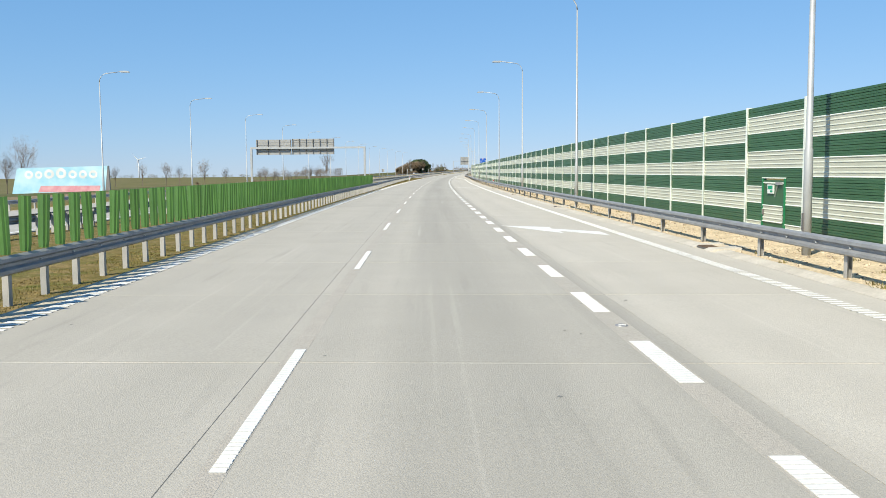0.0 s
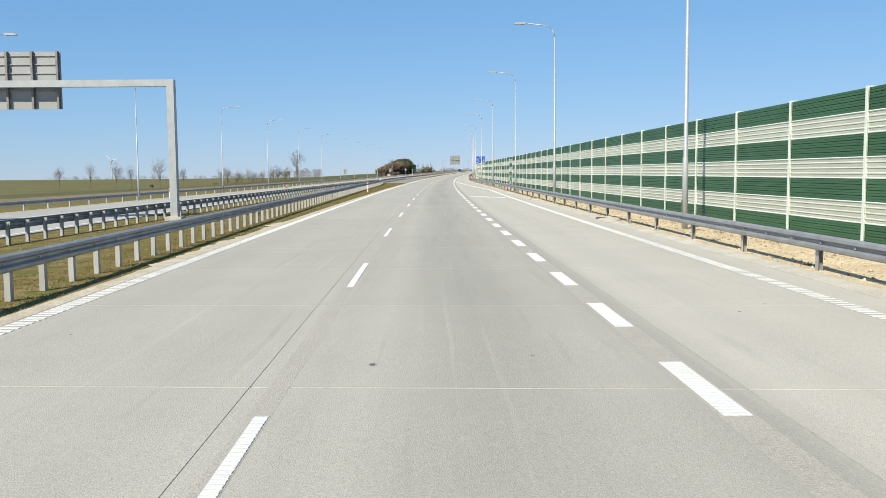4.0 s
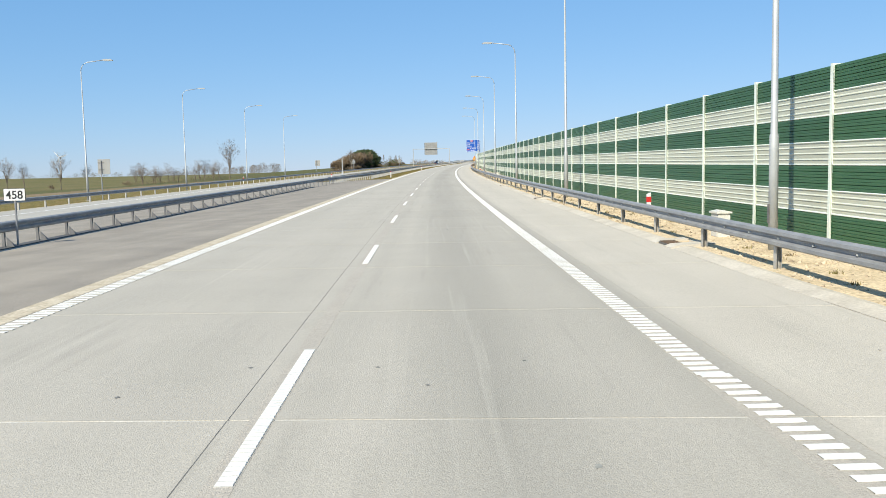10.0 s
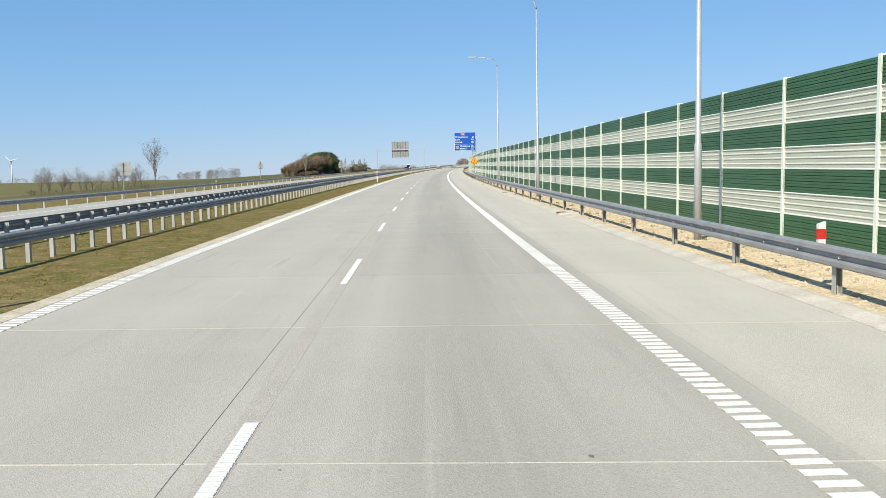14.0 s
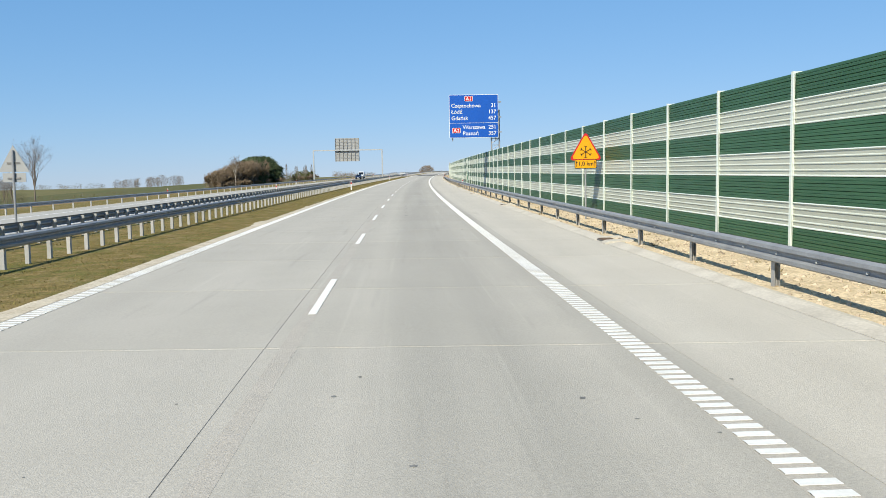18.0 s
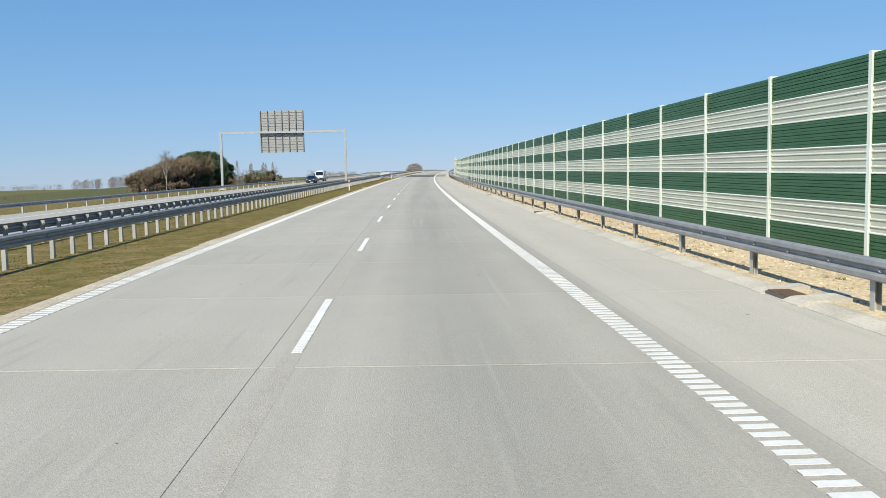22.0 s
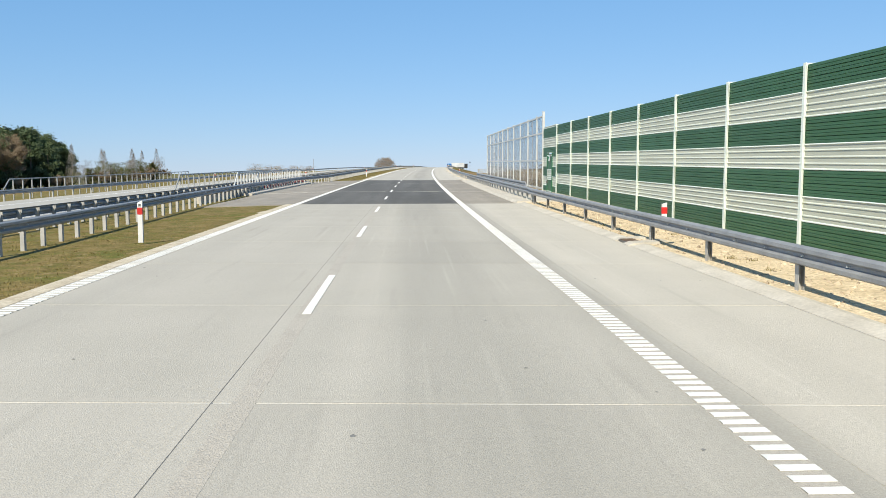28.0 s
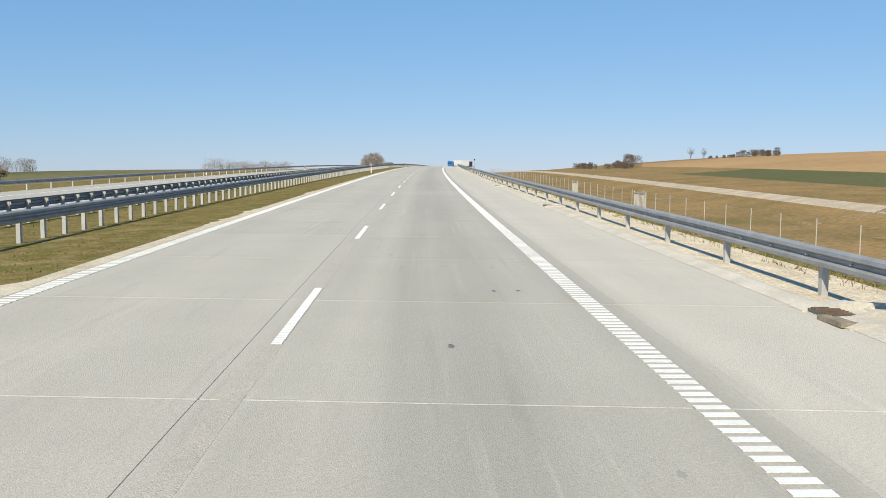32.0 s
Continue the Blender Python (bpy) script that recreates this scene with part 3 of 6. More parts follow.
# ---- verge: kerb strip, gravel, median crossing ----
for a, b in ((-30, BRIDGE_0), (BRIDGE_1 - 4.2, 1300)):
    solid("kerb", Shape().sweep([(lambda s: edge_u(s), -0.2), (lambda s: edge_u(s) + 0.42, -0.2), (lambda s: edge_u(s) + 0.42, 0.05), (lambda s: edge_u(s) + 0.3, 0.06), (lambda s: edge_u(s) + 0.004, 0.006)], a, b, 4), KERB, "pale sloped concrete gutter along the shoulder", "kerb")
gravel = Shape().sweep([(lambda s: edge_u(s) + 0.42, -0.2), (lambda s: wall_u(s) + 1.2, -0.2), (lambda s: wall_u(s) + 1.2, 0.08), (lambda s: wall_u(s) - 0.3, 0.06), (lambda s: edge_u(s) + 0.42, 0.035)], -30, BRIDGE_0, 4)
solid("gravel_strip", gravel, GRAVEL, "sandy yellow gravel between guardrail and noise wall", "gravel")
solid("gravel_strip", Shape().sweep([(7.07, -0.45), (9.2, -0.5), (8.95, -0.05), (7.07, 0.04)], BRIDGE_1 - 4.2, 1300, 8), PALE_GRAVEL, "pale sandy gravel under the guardrail", "gravel")
for a, b in ((-30, BRIDGE_0), (BRIDGE_1, 1300)):
    solid("median_edge", Shape().sweep([(-4.62, -0.2), (-4.3, -0.2), (-4.3, 0.004), (-4.62, 0.012)], a, b, 5), SAND, "narrow sandy concrete edge beside the grass", "kerb")
solid("median_crossing", Shape().sweep([(far_in, -0.2), (-4.64, -0.2), (-4.64, 0.006), (far_in, 0.006)], 279.4, 388.9, 6), ASPHALT_OLD, "grey asphalt crossing through the median", "road")


# ---- noise wall ----
BASE_Z, TOP_Z = 0.27, 3.77


def ribbed_panel(height, courses, pale):
    """A cassette panel's outline: on pale panels raised ribs on a flat face and a lip at top and bottom; on green ones
    narrow grooves.
    """
    step = height / courses
    if pale:
        prof = [(0.06, 0.0), (-0.048, 0.0), (-0.056, 0.008), (-0.055, 0.024), (-0.034, 0.034)]
        for i in range(courses - 1):
            top = (i + 1) * step
            prof += [(-0.034, top - 0.02), (-0.048, top - 0.012), (-0.046, top + 0.004), (-0.034, top + 0.016)]
        return prof + [(-0.034, height - 0.04), (-0.05, height - 0.032), (-0.056, height - 0.02), (-0.046, height - 0.002), (0.06, height - 0.002)]
    prof = [(0.06, 0.0), (-0.048, 0.0)]
    for i in range(courses):
        z, top = i * step, (i + 1) * step
        if i:
            prof += [(-0.028, z), (-0.048, z + 0.007)]
        if step > 0.1:
            prof += [(-0.048, z + step * 0.5 - 0.012), (-0.039, z + step * 0.5), (-0.048, z + step * 0.5 + 0.003)]
        if i < courses - 1:
            prof += [(-0.047, top - 0.016), (-0.028, top - 0.002)]
    return prof + [(-0.046, height - 0.012), (-0.03, height - 0.002), (0.06, height - 0.002)]


_panels = {}


def panel_mesh(length, height, pale):
    key = (round(length, 2), round(height, 2), pale)
    if key not in _panels:
        courses = max(1, round(height / 0.125))
        prof = ribbed_panel(height, courses, pale)
        me = Shape().prism(prof[::-1], 0.0, length, cap=False).mesh("panel", WALL_PALE if pale else WALL_GREEN)
        if pale:
            # lips take the post's colour; ribs the paler one that stands for sunlight
            me.materials.append(WALL_POST)
            me.materials.append(WALL_RIB_LIT)
            me.polygons.foreach_set("material_index", [1 if p.center.z < 0.03 or p.center.z > height - 0.03 else 2 if p.center.x < -0.0385 else 0 for p in me.polygons])
        _panels[key] = me
    return _panels[key]


_posts = {}


def post_mesh(h):
    if h not in _posts:
        sh = Shape().box(-0.1, -0.085, -0.05, 0.05, 0, h).box(-0.085, 0.085, -0.006, 0.006, 0, h).box(0.085, 0.1, -0.05, 0.05, 0, h)
        _posts[h] = sh.mesh("post", WALL_POST)
    return _posts[h]


PLINTH = {}


def plinth_mesh(length):
    k = round(length, 2)
    if k not in PLINTH:
        PLINTH[k] = Shape().box(-0.06, 0.06, 0, length, -0.15, BASE_Z).mesh("plinth", KERB)
    return PLINTH[k]


def bay(wall, inv, s0, s1, door=False):
    a, b = Vector(place(s0, wall_u(s0), wall_z(s0))), Vector(place(s1, wall_u(s1), wall_z(s1)))
    d = b - a
    length = d.length
    m = Matrix.Translation(a) @ Matrix.Rotation(-math.atan2(d.x, d.y), 4, "Z") @ Matrix.Rotation(math.atan2(d.z, math.hypot(d.x, d.y)), 4, "X")
    L = length - 0.03
    off = Matrix.Translation((0, 0.015, 0))
    part("post", post_mesh(TOP_Z + 0.03), None, wall, m=inv @ m)
    part("plinth", plinth_mesh(length), None, wall, m=inv @ m)
    if not door:
        for i in range(7):
            part("panel", panel_mesh(L, 0.5, i % 2 == 1), None, wall, m=inv @ m @ off @ Matrix.Translation((0, 0, BASE_Z + 0.5 * i)))
        return
    # a bay with an escape door: its bands sit lower and reach the ground
    y0, y1, head = (1.2, 2.72, 1.72) if s0 < 800 else (1.5, 3.2, 2.34)
    bands = [-0.1] + [0.5 * i for i in range(8)] + [TOP_Z] if s0 < 800 else [0.02] + [0.57 + 0.523 * i for i in range(7)] + [TOP_Z + 0.05]
    for i, (z, top) in enumerate(zip(bands, bands[1:])):
        h, pale = top - z, i % 2 == 1
        if z < head:
            part("panel", panel_mesh(y0 - 0.03, h, pale), None, wall, m=inv @ m @ Matrix.Translation((0, 0.01, z)))
            part("panel", panel_mesh(L - y1 - 0.03, h, pale), None, wall, m=inv @ m @ Matrix.Translation((0, y1 + 0.03, z)))
            if top > head:
                part("panel", panel_mesh(y1 - y0 + 0.06, top - head - 0.03, pale), None, wall, m=inv @ m @ Matrix.Translation((0, y0 - 0.03, head + 0.03)))
        else:
            part("panel", panel_mesh(L, h, pale), None, wall, m=inv @ m @ off @ Matrix.Translation((0, 0, z)))
    dm = inv @ m
    door_ob = part("door", Shape().box(-0.05, -0.01, y0 + 0.05, y1 - 0.05, -0.05, head - 0.05), WALL_GREEN, wall, "green escape door in the noise wall", m=dm)
    part("door_frame", Shape().box(-0.075, 0.0, y0 - 0.03, y0 + 0.045, -0.05, head).box(-0.075, 0.0, y1 - 0.045, y1 + 0.03, -0.05, head), JAMB_GREEN, wall, "green metal door jambs", m=dm)
    part("door_head", Shape().box(-0.075, 0.0, y0 - 0.03, y1 + 0.03, head, head + 0.03), WALL_POST, wall, "pale edge over the door", m=dm)
    for z, h in ((0.02, 0.32), (0.5, 0.48)) if s0 < 800 else ((-0.04, 0.34), (0.9, 0.58)):
        part("door_band", panel_mesh(y1 - y0 - 0.14, h, True), None, door_ob, "pale ribbed band", m=Matrix.Translation((-0.03, y0 + 0.07, z)))
    part("door_bar", Shape().box(-0.07, -0.05, y0 + 0.07, y1 - 0.07, head - 0.14, head - 0.1), WALL_POST, door_ob, "pale bar near the top")
    part("handle", Shape().box(-0.12, -0.05, y1 - 0.16, y1 - 0.12, 0.7, 0.85), DARK_STEEL, door_ob, "dark lever handle")
    part("door_closer", Shape().box(-0.13, -0.05, y0 + 0.12, y0 + 0.45, head - 0.17, head - 0.09).tube([(-0.1, y0 + 0.36, head - 0.15), (-0.1, y0 + 0.55, head - 0.5)], 0.012, 5), ZINC, door_ob, "grey metal door closer")
    part("exit_sign", Shape().box(-0.09, -0.052, y0 + 0.7, y0 + 1.1, head - 0.42, head - 0.17), EXIT_WHITE, door_ob, "small white and green exit plate")
    part("exit_mark", Shape().box(-0.094, -0.09, y0 + 0.74, y0 + 1.06, head - 0.3, head - 0.2).box(-0.094, -0.09, y0 + 0.74, y0 + 0.9, head - 0.38, head - 0.33), EXIT_GREEN, door_ob, "green mark of the exit plate")


EXIT_WHITE = mat("exit white", (0.637, 0.68, 0.646), 0.5)
JAMB_GREEN = mat("jamb green", (0.009, 0.162, 0.06), 0.5)
EXIT_GREEN = mat("exit green", (0, 0.272, 0.136), 0.5)
edges = [-9.2 + 3.991 * i for i in range(59)] + [225.3] + [230 + 4 * i for i in range(3)] + [242 + 4.05 * i for i in range(20)] + [323 + 3.989 * i for i in range(15)] + [382.85 + 4.021 * i for i in range(27)] + [489.8] + [495 + 4.008 * i for i in range(82)] + [824.35]
DOORS = (24.5, 216.5, 617.5, 822.0)
for k in range(0, len(edges) - 1, 10):
    chunk = edges[k:k + 11]
    base = on_road(chunk[0], wall_u(chunk[0]))
    wall = thing("noise_wall", base, "green and pale striped metal noise wall on posts beside the gravel", "noise wall", "noise wall stretches")
    inv = base.inverted()
    for a, b in zip(chunk, chunk[1:]):
        bay(wall, inv, a, b, any(a <= d < b for d in DOORS))


# ---- guardrails ----
BEAM = [(0.0, 0.44), (-0.075, 0.475), (-0.08, 0.53), (-0.012, 0.572), (-0.012, 0.618), (-0.08, 0.66), (-0.075, 0.715), (0.0, 0.75), (0.012, 0.745), (-0.062, 0.708), (-0.066, 0.664), (0.004, 0.622), (0.004, 0.568), (-0.066, 0.526), (-0.062, 0.482), (0.012, 0.447)]
STEEL_BRIGHT = mat("bright zinc", (0.527, 0.535, 0.527), 0.5, metal=0.1)
POST_STEEL = mat("post steel", (0.425, 0.412, 0.383), 0.55, metal=0.1, second=(0.34, 0.336, 0.319), scale=0.5, detail=0.15, random_value=0.06)
# darker copy of the post steel: shade on the crossing's posts, put into colour
POST_SHADED = mat("shaded post steel", (0.17, 0.17, 0.17), 0.55, metal=0.2, second=(0.128, 0.128, 0.132), scale=0.5, detail=0.15)
POST_OPEN = Shape().box(0.02, 0.028, -0.06, 0.06, -0.2, 0.7).box(0.112, 0.12, -0.06, 0.06, -0.2, 0.7).box(0.028, 0.112, 0.052, 0.06, -0.2, 0.7).mesh("post", POST_STEEL)
POST_SLIM = Shape().box(0.02, 0.1, -0.03, 0.03, 0.0, 0.62).box(0.02, 0.028, -0.05, 0.05, 0.3, 0.7).mesh("post", POST_SHADED)
POST_R = Shape().box(0.02, 0.028, -0.06, 0.06, -0.2, 0.7).box(0.028, 0.12, -0.06, -0.052, -0.2, 0.7).box(0.028, 0.12, 0.052, 0.06, -0.2, 0.7).mesh("post", POST_STEEL)


def guardrail(u_of, side, s0, s1, first, spacing, label, group, length=60.0):
    """Stretches of W-beam rail on posts. side -1: its face looks to -u."""
    prof = [(side * -p[0] if side > 0 else p[0], p[1]) for p in BEAM]
    if side > 0:
        prof = prof[::-1]
    a = s0
    while a < s1 - 0.01:
        b = min(a + length, s1)
        base = on_road(a, u_of(a))
        rail = thing("guardrail", base, label, "guardrail", group)
        world_part("beam", Shape().sweep(prof, a, b, 4.0 if b - a < 150 else 10, u_of=u_of), ZINC, rail)
        inv = base.inverted()
        if b - a <= 60.01:
            bolts = Shape()
            for q in range(int((b - a) / 1.333)):
                s = a + 0.4 + 1.333 * q
                bolts.box(-0.02, 0.02, -0.014, 0.014, 0.58, 0.608, on_road(s, u_of(s) + (0.03 if side > 0 else -0.03)))
            world_part("bolts", bolts, STEEL_BRIGHT, rail, "pale bolt heads in the beam", "stuff")
        n = math.ceil((a - first) / spacing)
        while first + n * spacing < b - 0.01:
            s = first + n * spacing
            part("post", POST_SLIM if "removable" in label else POST_OPEN if "shoulder" in label and side < 0 else POST_R, None, rail, m=inv @ on_road(s, u_of(s), 0, 180 if side > 0 else 0))
            n += 1
        a = b


guardrail(rail_u, -1, -30, BRIDGE_0, 4.0, 4.0, "galvanized steel guardrail on posts along the shoulder", "shoulder guardrail stretches")
guardrail(lambda s: 7.4, -1, BRIDGE_0, BRIDGE_1, 817.9, 2.0, "galvanized guardrail on the bridge kerb", "bridge guardrail stretches")
guardrail(lambda s: 7.4, -1, BRIDGE_1, 1112, 1.87, 4.0, "galvanized steel guardrail above the grass slope", "shoulder guardrail stretches")
guardrail(lambda s: 7.4, -1, 1112, 1600, 1.87, 8.0, "distant galvanized guardrail beside the shoulder", "shoulder guardrail stretches", 250)
guardrail(left_rail_u, 1, -30, 105, 14.41, 1.333, "galvanized guardrail on close posts along the median", "median guardrail stretches", 45)
guardrail(left_rail_u, 1, 105, 283, 184.23, 1.329, "galvanized guardrail on close posts along the median", "median guardrail stretches")
guardrail(left_rail_u, 1, 283, 375, 289.145, 2.115, "slim removable guardrail across the median crossing", "median guardrail stretches")
guardrail(left_rail_u, 1, 375, 872, 657.12, 1.329, "galvanized guardrail on close posts along the median", "median guardrail stretches")
guardrail(lambda s: -8.0, 1, 872, 1072, 878.41, 1.329, "galvanized guardrail on close posts along the median", "median guardrail stretches")
guardrail(lambda s: -8.0, 1, 1072, 1600, 878.41, 4, "distant galvanized guardrail along the median", "median guardrail stretches", 250)
guardrail(back_rail_u, -1, -30, 283, 14.8, 1.329, "far median guardrail seen from its back", "far median guardrail stretches")
guardrail(back_rail_u, -1, 375, 1072, 375.4, 1.329, "far median guardrail seen from its back", "far median guardrail stretches")
guardrail(back_rail_u, -1, 1072, 1600, 878.41, 4, "distant guardrail on the median's far side", "far median guardrail stretches", 250)
guardrail(lambda s: far_out(s) - 0.7, 1, -60, 1072, 0, 4.0, "guardrail along the outer edge of the far carriageway", "far shoulder guardrail stretches", 120)
guardrail(lambda s: far_out(s) - 0.7, 1, 1072, 1600, 0, 8.0, "distant guardrail beyond the far carriageway", "far shoulder guardrail stretches", 250)


# ground beam steel, darkened to include the shadow of the rail above
BASE_STEEL_SHADED = mat("shaded base steel", (0.064, 0.062, 0.06), 0.7, second=(0.085, 0.081, 0.076), scale=0.6, detail=0.3)
# the removable rail across the median crossing stands on a flat steel base
crossing_base = thing("steel_ground_beam", on_road(284, -10.75), "flat steel ground beam, the removable rail's shadow in its dark colour", "ground beam")
world_part("base_plate", Shape().sweep([(-10.85, 0.006), (-10.5, 0.006), (-10.5, 0.03), (-10.85, 0.045)], 287, 362), BASE_STEEL_SHADED, crossing_base)
for i in range(34):
    s = 289.145 + 2.115 * i
    part("gusset", Shape().prism([(0.0, 0.03), (0.26, 0.03), (0.0, 0.3)], -0.02, 0.02), POST_SHADED, crossing_base, m=crossing_base.matrix_basis.inverted() @ on_road(s, -10.72))

# ---- lamps ----
def street_lamp(height, reach):
    lamp = thing("street_lamp", None, "tall grey steel street lamp with a curved arm", "street lamp", "street lamps")
    part("pole", Shape().tube([(0, 0, 0), (0, 0, 2.4), (0, 0, 2.45), (0, 0, height - 0.9)], [0.1, 0.095, 0.075, 0.04], 10), LAMP_GREY, lamp, smooth=True)
    arc = [(0, 0, height - 0.9)] + [(-0.7 * (1 - math.cos(t)), 0, height - 0.9 + 0.75 * math.sin(t)) for t in (0.35, 0.7, 1.05, 1.4)] + [(-reach + 0.5, 0, height)]
    part("arm", Shape().tube(arc, 0.038, 8), LAMP_GREY, lamp, smooth=True)
    part("head", Shape().prism([(-reach - 0.35, height - 0.03), (-reach - 0.3, height - 0.07), (-reach + 0.4, height - 0.07), (-reach + 0.55, height), (-reach + 0.4, height + 0.07), (-reach - 0.2, height + 0.06)][::-1], -0.13, 0.13), LAMP_GREY, lamp, "grey lamp head")
    part("base_plate", Shape().box(-0.2, 0.2, -0.2, 0.2, -0.05, 0.03), KERB, lamp)
    part("hatch", Shape().box(-0.107, -0.09, -0.05, 0.05, 0.6, 1.0), DARK_STEEL, lamp)
    return lamp


LAMPS = [20, 50, 79.8, 109.8, 140, 170, 198.2, 231, 260.2, 295, 322.6, 350.5, 378.8, 409, 439, 468.3]
first = street_lamp(11.85, 2.4)
first.matrix_basis = on_road(-10, lamp_u(-10))
for s in LAMPS:
    copy_thing(first, on_road(s, lamp_u(s), 0.0))
for s in [49, 80.5, 109, 139, 169.3, 198.9, 232, 262, 291.6, 321, 351.6, 380, 410.8, 440.7]:
    copy_thing(first, on_road(s, -28.5, -0.05, 180)).scale = (1.005, 1.005, 1.005)


# ---- gantries ----
def gantry(s, u0, u1, zb, panels, label):
    """A portal over the far carriageway with sign boards seen from the back."""
    base = on_road(s, u1, fall(u1))
    ga = thing("sign_gantry", base, label, "sign gantry", "sign gantries")
    w = u0 - u1
    for x in (0, w):
        low = fall(u1 + x)
        part("column", Shape().box(x - 0.17, x + 0.17, -0.2, 0.2, -0.1 - low, zb), LAMP_GREY, ga, "pale steel column")
        part("foot", Shape().box(x - 0.4, x + 0.4, -0.4, 0.4, -0.3 - low, 0.12 - low), KERB, ga, "concrete foot")
    part("beam", Shape().box(w - 0.17, 0.17, -0.17, 0.17, zb, zb + 0.32), LAMP_GREY, ga, "pale steel cross beam")
    for x0, x1, z0, z1, n in panels:
        board = part("sign_board", Shape().box(x0 - u1, x1 - u1, 0.42, 0.46, z0, z1), SIGN_BACK, ga, "grey back of a sign board")
        for i in range(n + 1):
            x = x0 - u1 + 0.12 + (x1 - x0 - 0.24) * i / n
            part("rib", Shape().box(x - 0.05, x + 0.05, 0.22, 0.42, z0, z1), DARK_STEEL, board, "dark upright stiffener")
        z = z0 + 0.45
        while z < z1 - 0.1:
            part("rail", Shape().box(x0 - u1, x1 - u1, 0.36, 0.42, z - 0.02, z + 0.02), SIGN_BACK, board)
            z += 0.42
    return ga


gantry(153.5, -31.0, -11.0, 6.2, [(-30.2, -24.0, 5.2, 7.85, 3), (-23.9, -16.4, 5.2, 7.95, 6)], "pale steel portal with grey sign backs over the far carriageway")
gantry(747.7, -30.1, -10.35, 8.15, [(-23.9, -16.9, 5.1, 11.75, 6)], "pale steel portal with one tall grey sign back")


# ---- bridge: kerb, rails, clear noise wall, median rails ----
STEEL_WHITE = mat("white painted steel", (0.51, 0.518, 0.51), 0.45, second=(0.451, 0.459, 0.451), scale=0.5, detail=0.08)
GLASS = bpy.data.materials.new("clear panel")
GLASS.use_nodes = True
gb = GLASS.node_tree.nodes["Principled BSDF"]
gb.inputs["Base Color"].default_value, gb.inputs["Roughness"].default_value = (0.93, 0.96, 0.97, 1), 0.03
gb.inputs["Transmission Weight"].default_value, gb.inputs["IOR"].default_value = 1.0, 1.05
THREAD = mat("dark strands", (0.068, 0.068, 0.072), 0.6)

solid("bridge_kerb", Shape().sweep([(6.55, -0.3), (7.1, -0.3), (7.1, 0.12), (6.68, 0.12), (6.58, 0.0)], BRIDGE_0, BRIDGE_1 - 4.2), KERB, "raised concrete kerb along the bridge edge", "kerb")
solid("bridge_kerb", Shape().sweep([(-9.6, -0.3), (-9.05, -0.3), (-9.05, 0.1), (-9.15, 0.14), (-9.6, 0.14)], BRIDGE_0 + 15, BRIDGE_1 - 6.5), KERB, "raised concrete kerb along the bridge's inner edge", "kerb")
solid("bridge_walkway", Shape().sweep([(7.1, -0.3), (10.2, -0.3), (10.2, 0.11), (7.1, 0.11)], BRIDGE_0, BRIDGE_1 - 4.2), KERB, "pale concrete walkway behind the bridge guardrail", "walkway")


def second_rail():
    base = on_road(828, 8.25)
    rail = thing("bridge_rail", base, "upper galvanized guardrail before the clear noise wall", "guardrail")
    world_part("beam", Shape().sweep([(8.25 + p[0], p[1] + 0.1) for p in BEAM], 826.3, 868), ZINC, rail)
    part("beam_end", Shape().box(-0.075, 0.0, -1.0, 0.03, -0.13, 0.15, pose(0, 0, 0.7, 32, 0, 0)), ZINC, rail, "bent down end of the beam", m=base.inverted() @ on_road(826.3, 8.25))
    for i in range(20):
        part("post", Shape().box(0.02, 0.14, -0.05, 0.05, 0.1, 0.86), ZINC, rail, m=base.inverted() @ on_road(828 + 2 * i, 8.25))


second_rail()


def clear_wall():
    base = on_road(824.4, 9.0)
    inv = base.inverted()
    w = thing("clear_noise_wall", base, "tall transparent noise wall in a white steel frame on the bridge", "noise wall")
    stops = [827.0 + 4.07 * i for i in range(10)]
    post = Shape().box(-0.045, 0.045, -0.03, 0.03, 0.1, 4.72).box(-0.055, -0.045, -0.04, 0.04, 0.1, 4.74).box(-0.16, 0.16, -0.16, 0.16, 0.1, 0.16).mesh("post", STEEL_WHITE)
    part("end_post", Shape().box(-0.07, 0.07, -0.07, 0.07, 0.1, 4.85).box(-0.08, 0.08, -0.08, 0.08, 4.85, 4.87), STEEL_WHITE, w, "white end post", m=inv @ on_road(824.45, 9.0))
    pts = [824.45] + stops
    for s in stops:
        part("post", post, None, w, m=inv @ on_road(s, 9.0))
    for a, b in zip(pts, pts[1:]):
        L = b - a
        m = inv @ on_road(a, 9.0, lie=True)
        for z in (0.5, 2.08, 3.66, 4.62):
            part("rail", Shape().box(-0.04, 0.04, 0.05, L - 0.05, z - 0.045, z + 0.045), STEEL_WHITE, w, m=m)
        if L > 3:
            part("mullion", Shape().box(-0.02, 0.02, L / 2 - 0.02, L / 2 + 0.02, 0.5, 4.62), ZINC, w, m=m)
        for z0, z1 in ((0.55, 2.03), (2.13, 3.61), (3.71, 4.57)):
            for y0, y1 in ((0.09, L / 2 - 0.03), (L / 2 + 0.03, L - 0.09)):
                pane = part("pane", Shape().box(-0.008, 0.008, y0, y1, z0, z1), GLASS, w, m=m)
                pane.visible_shadow = False
                n = int((y1 - y0) / 0.1)
                sh = Shape()
                for i in range(1, n):
                    y = y0 + (y1 - y0) * i / n
                    sh.box(-0.006, 0.006, y - 0.005, y + 0.005, z0, z1)
                part("strands", sh, THREAD, pane, "dark upright strands against birds", kind="stuff")


clear_wall()


